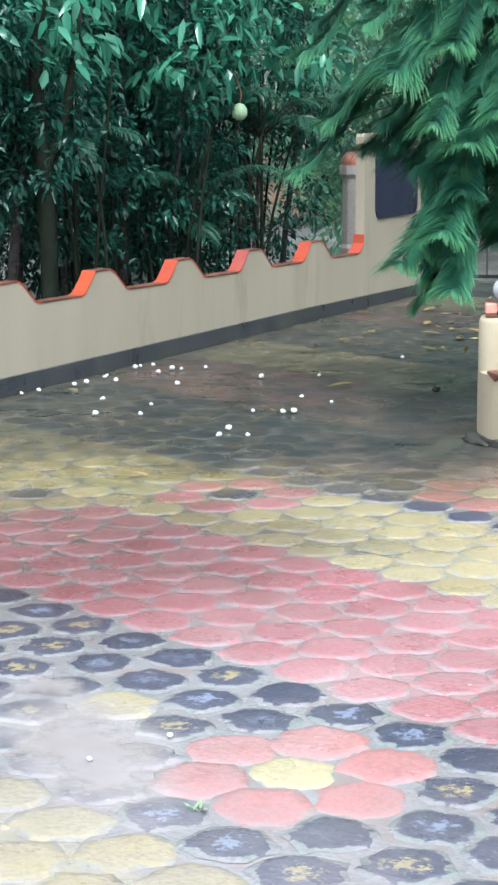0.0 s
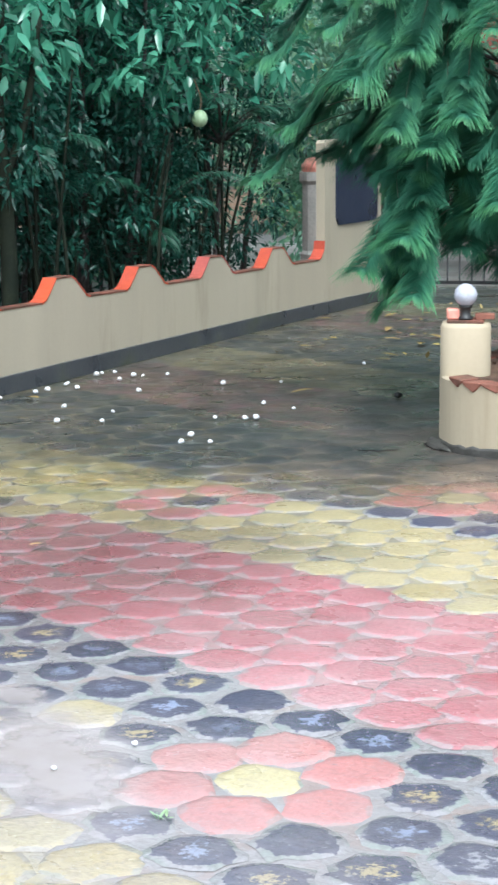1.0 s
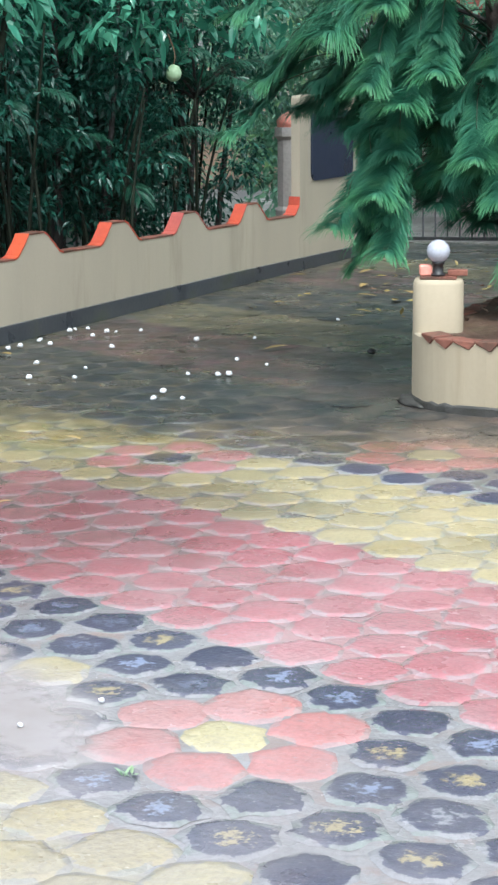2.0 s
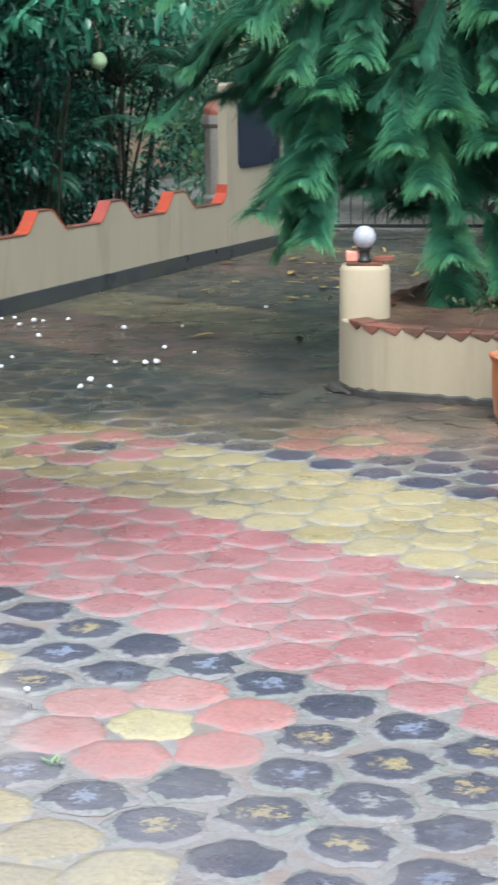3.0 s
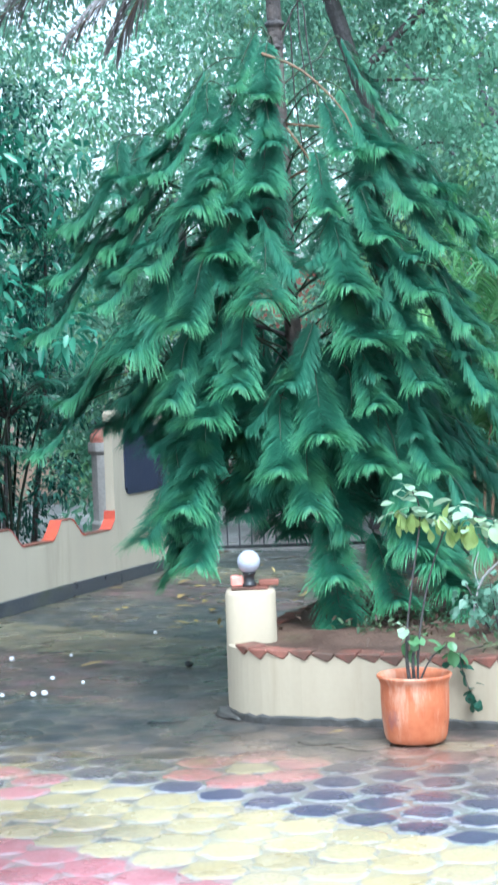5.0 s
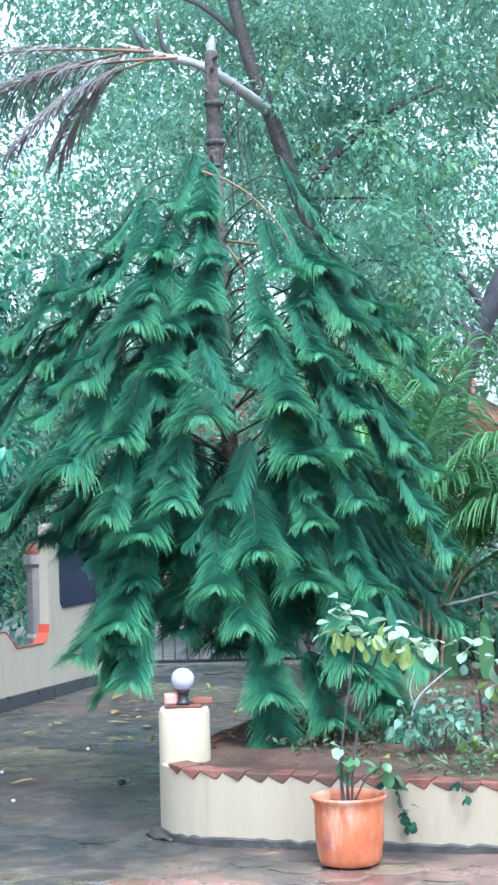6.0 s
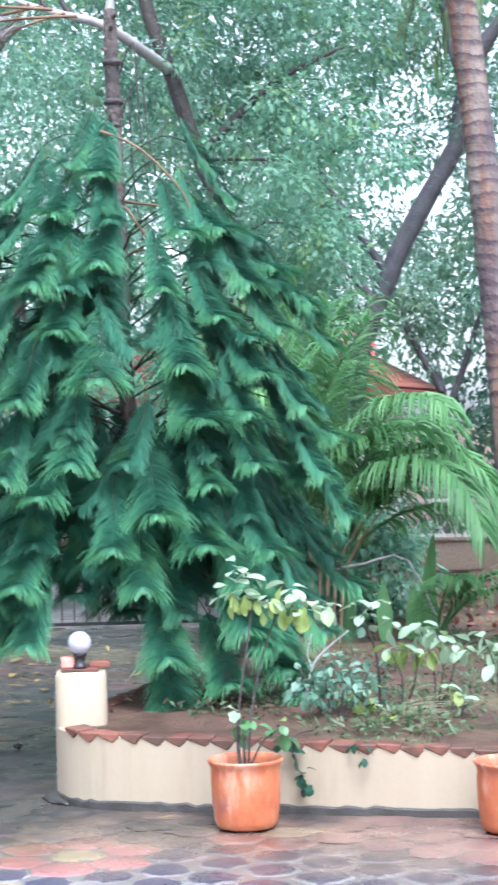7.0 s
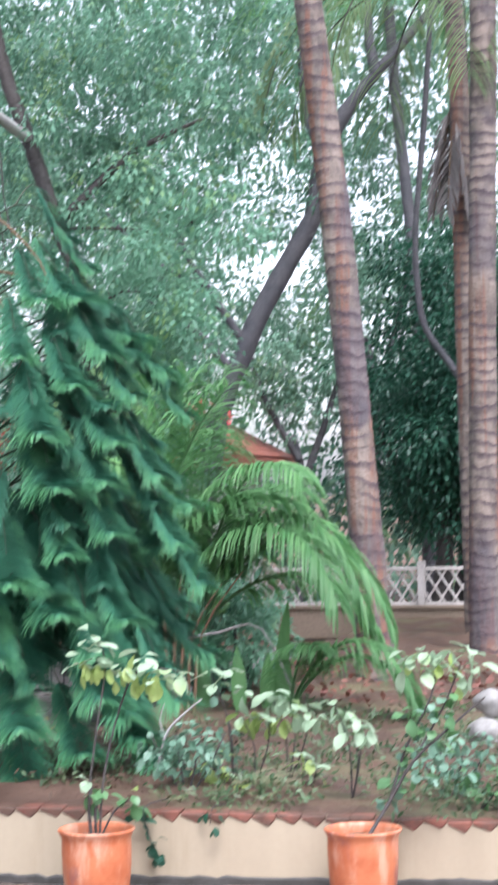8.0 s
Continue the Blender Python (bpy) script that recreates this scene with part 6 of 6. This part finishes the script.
# white stones in the garden
for x, y, z, r in ((-1.08, 10.55, 0.34, 0.10), (-1.06, 10.58, 0.50, 0.085), (-0.94, 10.61, 0.33, 0.07)):
    bm = bmesh.new()
    bmesh.ops.create_icosphere(bm, subdivisions=3, radius=r)
    for v in bm.verts:
        v.co *= 1 + 0.45 * noise.noise(v.co * 11 + Vector((x * 5, 0, 0))) + 0.10 * noise.noise(v.co * 40)
        v.co.z *= 0.9
    s = tagged(new("garden_stone", from_bm("garden_stone", bm, M_STONE, True)), "rough white stone piled on the garden soil", "stone")
    s.matrix_basis = pose(x, y, z)

# small-leaved bushes between the conifer and the pale shrubs
for x, y, z, r in ((-2.24, 8.78, 0.41, 0.20), (-2.21, 8.59, 0.49, 0.15), (-1.04, 8.77, 0.43, 0.16)):
    bush = thing("small_bush", (x, y, 0.27), "loose small-leaved green bush in the planter soil", "bush", "small bushes")
    for k in range(4):
        part("stem", tube("stem", [(0, 0, 0), (0.05 * (k - 1.5), 0.01 * k, 0.5 * (z - 0.27)), (0.11 * (k - 1.5), 0.02 * k, z - 0.2)], [0.006, 0.005, 0.003], M_BARK_DARK, 6), bush)
    tagged(part("crown", crown_mesh("crown", (0, 0, z - 0.27), (1.15 * r, r, 0.75 * r), 26, 7, 0.075, (0.040, 0.030), M_BLUEGREEN), bush), kind="stuff")
# red flowers
low_plants("red_flowers", [(-3.2, 12.9, 2.25), (-3.05, 12.95, 2.15)], 6, 0.04, (0.045, 0.035), M_REDFLOWER, "small bright red flowers among the palm fronds", "flower")

low_plants("pink_flowers", [(-6.74, 16.2, 0.47), (-6.47, 16.2, 0.37), (-6.2, 16.2, 0.47), (-5.88, 16.2, 0.45)], 26, 0.16, (0.05, 0.04), M_PINKFLOWER, "pink and white flowers beyond the gate", "flower")

# ---- small things on the paving ----
HAIL = [(-6.04, 8.30), (-6.02, 8.43), (-5.96, 8.68), (-5.95, 8.78), (-5.99, 9.05), (-5.97, 9.0), (-5.845, 8.92), (-6.02, 9.40), (-6.03, 9.47), (-5.98, 9.53), (-5.80, 9.29), (-5.81, 9.46), (-5.76, 9.48), (-5.66, 9.59), (-5.48, 8.97),
        (-5.32, 7.92), (-5.23, 8.30), (-5.12, 8.02), (-5.54, 8.32), (-5.19, 9.40), (-4.93, 9.60), (-4.66, 8.87), (-4.52, 8.40), (-4.48, 8.44), (-4.44, 8.78), (-4.35, 7.73), (-4.47, 7.67), (-4.52, 7.85), (-4.67, 8.36), (-4.82, 10.48), (-2.53, 3.67), (-2.45, 3.91), (-1.82, 5.30)]


def petal_mesh(seed):
    bm = bmesh.new()
    bmesh.ops.create_icosphere(bm, subdivisions=2, radius=0.014)
    for v in bm.verts:
        v.co *= 1 + 0.4 * noise.noise(v.co * 80 + Vector((seed * 3.1, 0, 0)))
        v.co.z = max(v.co.z * 0.85 + 0.009, 0.0)
    return from_bm("fallen_blossom", bm, M_HAIL, True)


PETALS = [petal_mesh(k) for k in range(4)]
for k, (x, y) in enumerate(HAIL):
    ob = tagged(new("fallen_blossom", PETALS[k % 4]), "small white fallen blossom on wet paving", "blossom", "white blossoms on the drive")
    ob.matrix_basis = pose(x, y, 0.008, 0, 0, 50 * k) @ Matrix.Scale((0.74 + 0.14 * (k % 4)) * (1.0 if y > 6 else 0.5), 4)
for k, (x, y, L) in enumerate(((-4.33, 6.70, 0.08), (-3.89, 5.57, 0.07), (-5.80, 8.47, 0.14), (-4.61, 9.38, 0.15), (-4.15, 9.43, 0.08), (-5.2, 11.6, 0.14), (-4.85, 11.4, 0.16), (-6.0, 12.5, 0.14), (-5.7, 13.0, 0.15), (-5.0, 11.9, 0.16), (-4.6, 11.2, 0.12), (-2.0, 7.6, 0.07), (-2.7, 7.8, 0.07), (-5.4, 12.2, 0.15), (-4.9, 10.9, 0.12), (-5.5, 11.0, 0.13))):
    ob = tagged(new("fallen_leaf", blade("fallen_leaf", L, L * 0.32, M_LITTER, 0.08)), "curled yellow-brown fallen leaf on the wet paving", "leaf", "fallen leaves")
    ob.matrix_basis = pose(x, y, 0.022, 0, 0, 77 * k)

px, py = rng.normal(-4.75, 0.55, 100), rng.uniform(10.6, 14.2, 100)
drift = np.c_[px, py, 0.012 + 0 * px][px > wall_x(11.0) + 0.2]
n = len(drift)
way = unit(np.c_[rng.normal(size=(n, 2)), rng.uniform(-0.05, 0.25, n)])
tagged(new("leaf_drift", leaf_mesh("leaf_drift", drift, way, unit(rng.normal(scale=0.2, size=(n, 3)) + [0, 0, 1]), rng.uniform(0.035, 0.085, n), rng.uniform(0.02, 0.035, n), M_LITTER, bend=0.02)), "yellow-brown fallen leaves scattered over the far drive", "leaf litter", kind="stuff")
weed = thing("weed_tuft", (-2.145, 3.519, 0), "tiny green weed growing in a paving joint", "weed")
for k in range(9):
    part("leaf", blade("leaf", 0.022 + 0.005 * (k % 3), 0.008, M_PALE, 0.3), weed, at=pose(0.012 * math.cos(k * 2.4), 0.012 * math.sin(k * 2.4), 0.004, 0, -35 - 8 * (k % 4), 40 * k))
pebble = tagged(new("dark_pebble", petal_mesh(9)), "small dark stone lying on the wet drive", "stone")
pebble.data.materials[0] = M_BLACK
pebble.matrix_basis = pose(-4.121, 9.384, 0.004, 0, 0, 20) @ Matrix.Scale(1.6, 4)
# muddy puddle beside the near flower
def puddle_mesh(cx, cy, rx, ry, turn):
    rings, steps = 8, 48
    verts, faces, rim = [(0, 0, 0)], [], [0.0]
    for i in range(1, rings + 1):
        u = i / rings
        for k in range(steps):
            a = 2 * math.pi * k / steps
            r = u * (1 + 0.35 * noise.noise((math.cos(a) * 1.6, math.sin(a) * 1.6, 4.2)))
            verts.append((rx * r * math.cos(a), ry * r * math.sin(a), 0.0))
            rim.append(u)
    for k in range(steps):
        faces.append((0, 1 + k, 1 + (k + 1) % steps))
    for i in range(rings - 1):
        for k in range(steps):
            a, b = 1 + i * steps + k, 1 + i * steps + (k + 1) % steps
            faces.append((a, a + steps, b + steps, b))
    me = mesh_of("puddle", verts, faces, M_MUD, True)
    me.attributes.new("rim", "FLOAT", "POINT").data.foreach_set("value", rim)
    ob = tagged(new("puddle", me), "shallow muddy puddle lying over the paving", "puddle", kind="structure")
    ob.matrix_basis = pose(cx, cy, 0.0052, 0, 0, turn)


puddle_mesh(-2.56, 3.72, 0.46, 0.21, 138)
puddle_mesh(-2.95, 4.12, 0.16, 0.12, 150)
puddle_mesh(-1.83, 5.36, 0.20, 0.07, 12)

# ---- paving stones ----
LA, LB, LC = np.array((0.1742, 0.1485)), np.array((-0.0414, 0.2272)), np.array((-2.0679, 3.8441))
FLOWERS = {}
for (i, j), petal, heart in (((0, 0), "petal", "heart"), ((5, 0), "yellow", "dark"), ((-6, 16), "red", "dark"), ((-1, 15), "petal", "heart"), ((3, 15), "petal", "heart"), ((-10, 17), "yellow", "dark")):
    FLOWERS[(i, j)] = heart
    for di, dj in ((1, 0), (0, 1), (-1, 1), (-1, 0), (0, -1), (1, -1)):
        FLOWERS[(i + di, j + dj)] = petal


def paint_at(i, j):
    if (i, j) in FLOWERS:
        return FLOWERS[(i, j)]
    if (i, j) == (-3, 3):
        return "yellow"
    m, n = i + j, j - i
    if m <= -3 and n > -6 - (m + 3):
        return "yellow"
    band = (m + 2) % 15
    return "dark" if band < 5 else "red" if band < 10 else "yellow" if band < 14 else "dark"


PAINT = {"dark": M_DARK, "red": M_RED, "yellow": M_YELLOW, "petal": M_PETAL, "heart": M_HEART}


def stone(variant, gap, round_off, lift, flat):
    """A worn six-sided paving stone, corners rounded, edges uneven."""
    rs = np.random.default_rng(100 + variant)
    out, worn = [], []
    th = math.atan2(LA[1], LA[0])
    inner = 0.115 - gap
    for k in range(6):
        a = th + radians(30 + 60 * k)
        for da, rr, w in ((-9 - 100 * round_off, 0.95 - round_off, 1.0), (9 + 100 * round_off, 0.95 - round_off, 1.0), (30, 0.870, flat)):
            rr *= inner / 0.866 * (1 + rs.normal(0, 0.07))
            b = a + radians(da + min(7, max(-7, rs.normal(0, 3.5))))
            out.append((rr * math.cos(b), rr * math.sin(b)))
            worn.append(w)
    n = len(out)
    verts = [(x, y, -0.003) for x, y in out] + [(x * 0.91, y * 0.91, 0.0022 * lift) for x, y in out] + [(x * 0.72, y * 0.72, 0.0036 * lift) for x, y in out] + [(0, 0, 0.0042 * lift)]
    rim = worn + [0.82 * w for w in worn] + [0.3 * w for w in worn] + [0.0]
    faces = []
    for k in range(n):
        l = (k + 1) % n
        faces += [(k, l, n + l, n + k), (n + k, n + l, 2 * n + l, 2 * n + k), (2 * n + k, 2 * n + l, 3 * n)]
    return verts, faces, rim


def with_rim(me, rim):
    """How near the rim each corner lies, for the wear of the paint."""
    me.attributes.new("rim", "FLOAT", "POINT").data.foreach_set("value", rim)
    return me


VARIANTS = {}
GAP = {"dark": 0.014, "red": 0.002, "yellow": 0.003, "petal": -0.002, "heart": 0.012}
ROUND = {"dark": 0.0, "red": 0.05, "yellow": 0.045, "petal": 0.03, "heart": 0.0}
for col in PAINT:
    for v in range(9):
        VARIANTS[(col, v)] = stone(v, GAP[col], ROUND[col], 0.6, 0.58 if col == "dark" else 0.36)
MESHES = {key: with_rim(mesh_of("paving_stone", data[0], data[1], PAINT[key[0]], True), data[2]) for key, data in VARIANTS.items()}
rest = {col: ([], [], []) for col in PAINT}
made = 0
for i in range(-80, 60):
    for j in range(-70, 90):
        w = LA * i + LB * j + LC
        if not (-1.6 < w[1] < 15.3 and w[0] < 2.4 and w[0] > wall_x(w[1]) + 0.13):
            continue
        if w[0] > -3.5 and w[1] > front_y(max(w[0], -3.1)) - 0.04:
            continue
        col = paint_at(i, j)
        v = (i * 7 + j * 13) % 9
        rs = random.Random(i * 1009 + j * 31)
        turn = 60 * rs.randrange(6) + rs.uniform(-3, 3)
        z = rs.uniform(-0.002, 0.0015)
        m = pose(w[0] + rs.uniform(-0.003, 0.003), w[1] + rs.uniform(-0.003, 0.003), z, rs.uniform(-0.6, 0.6), rs.uniform(-0.6, 0.6), turn)
        if 3.0 < w[1] < 5.8 and -4.2 < w[0] < -0.6 and made < 300:
            made += 1
            part("paving_stone", MESHES[(col, v)], paving, at=m)
        else:
            vs, fs, ws = VARIANTS[(col, v)]
            if w[1] > 7.6:
                m = m @ Matrix.Diagonal((1, 1, 0.45, 1))
            off = len(rest[col][0])
            rest[col][0].extend(m @ Vector(p) for p in vs)
            rest[col][1].extend(tuple(k + off for k in f) for f in fs)
            rest[col][2].extend(ws)
for col, (vs, fs, ws) in rest.items():
    tagged(part("far_stones", with_rim(mesh_of("far_stones", vs, fs, PAINT[col], True), ws), paving), kind="stuff")
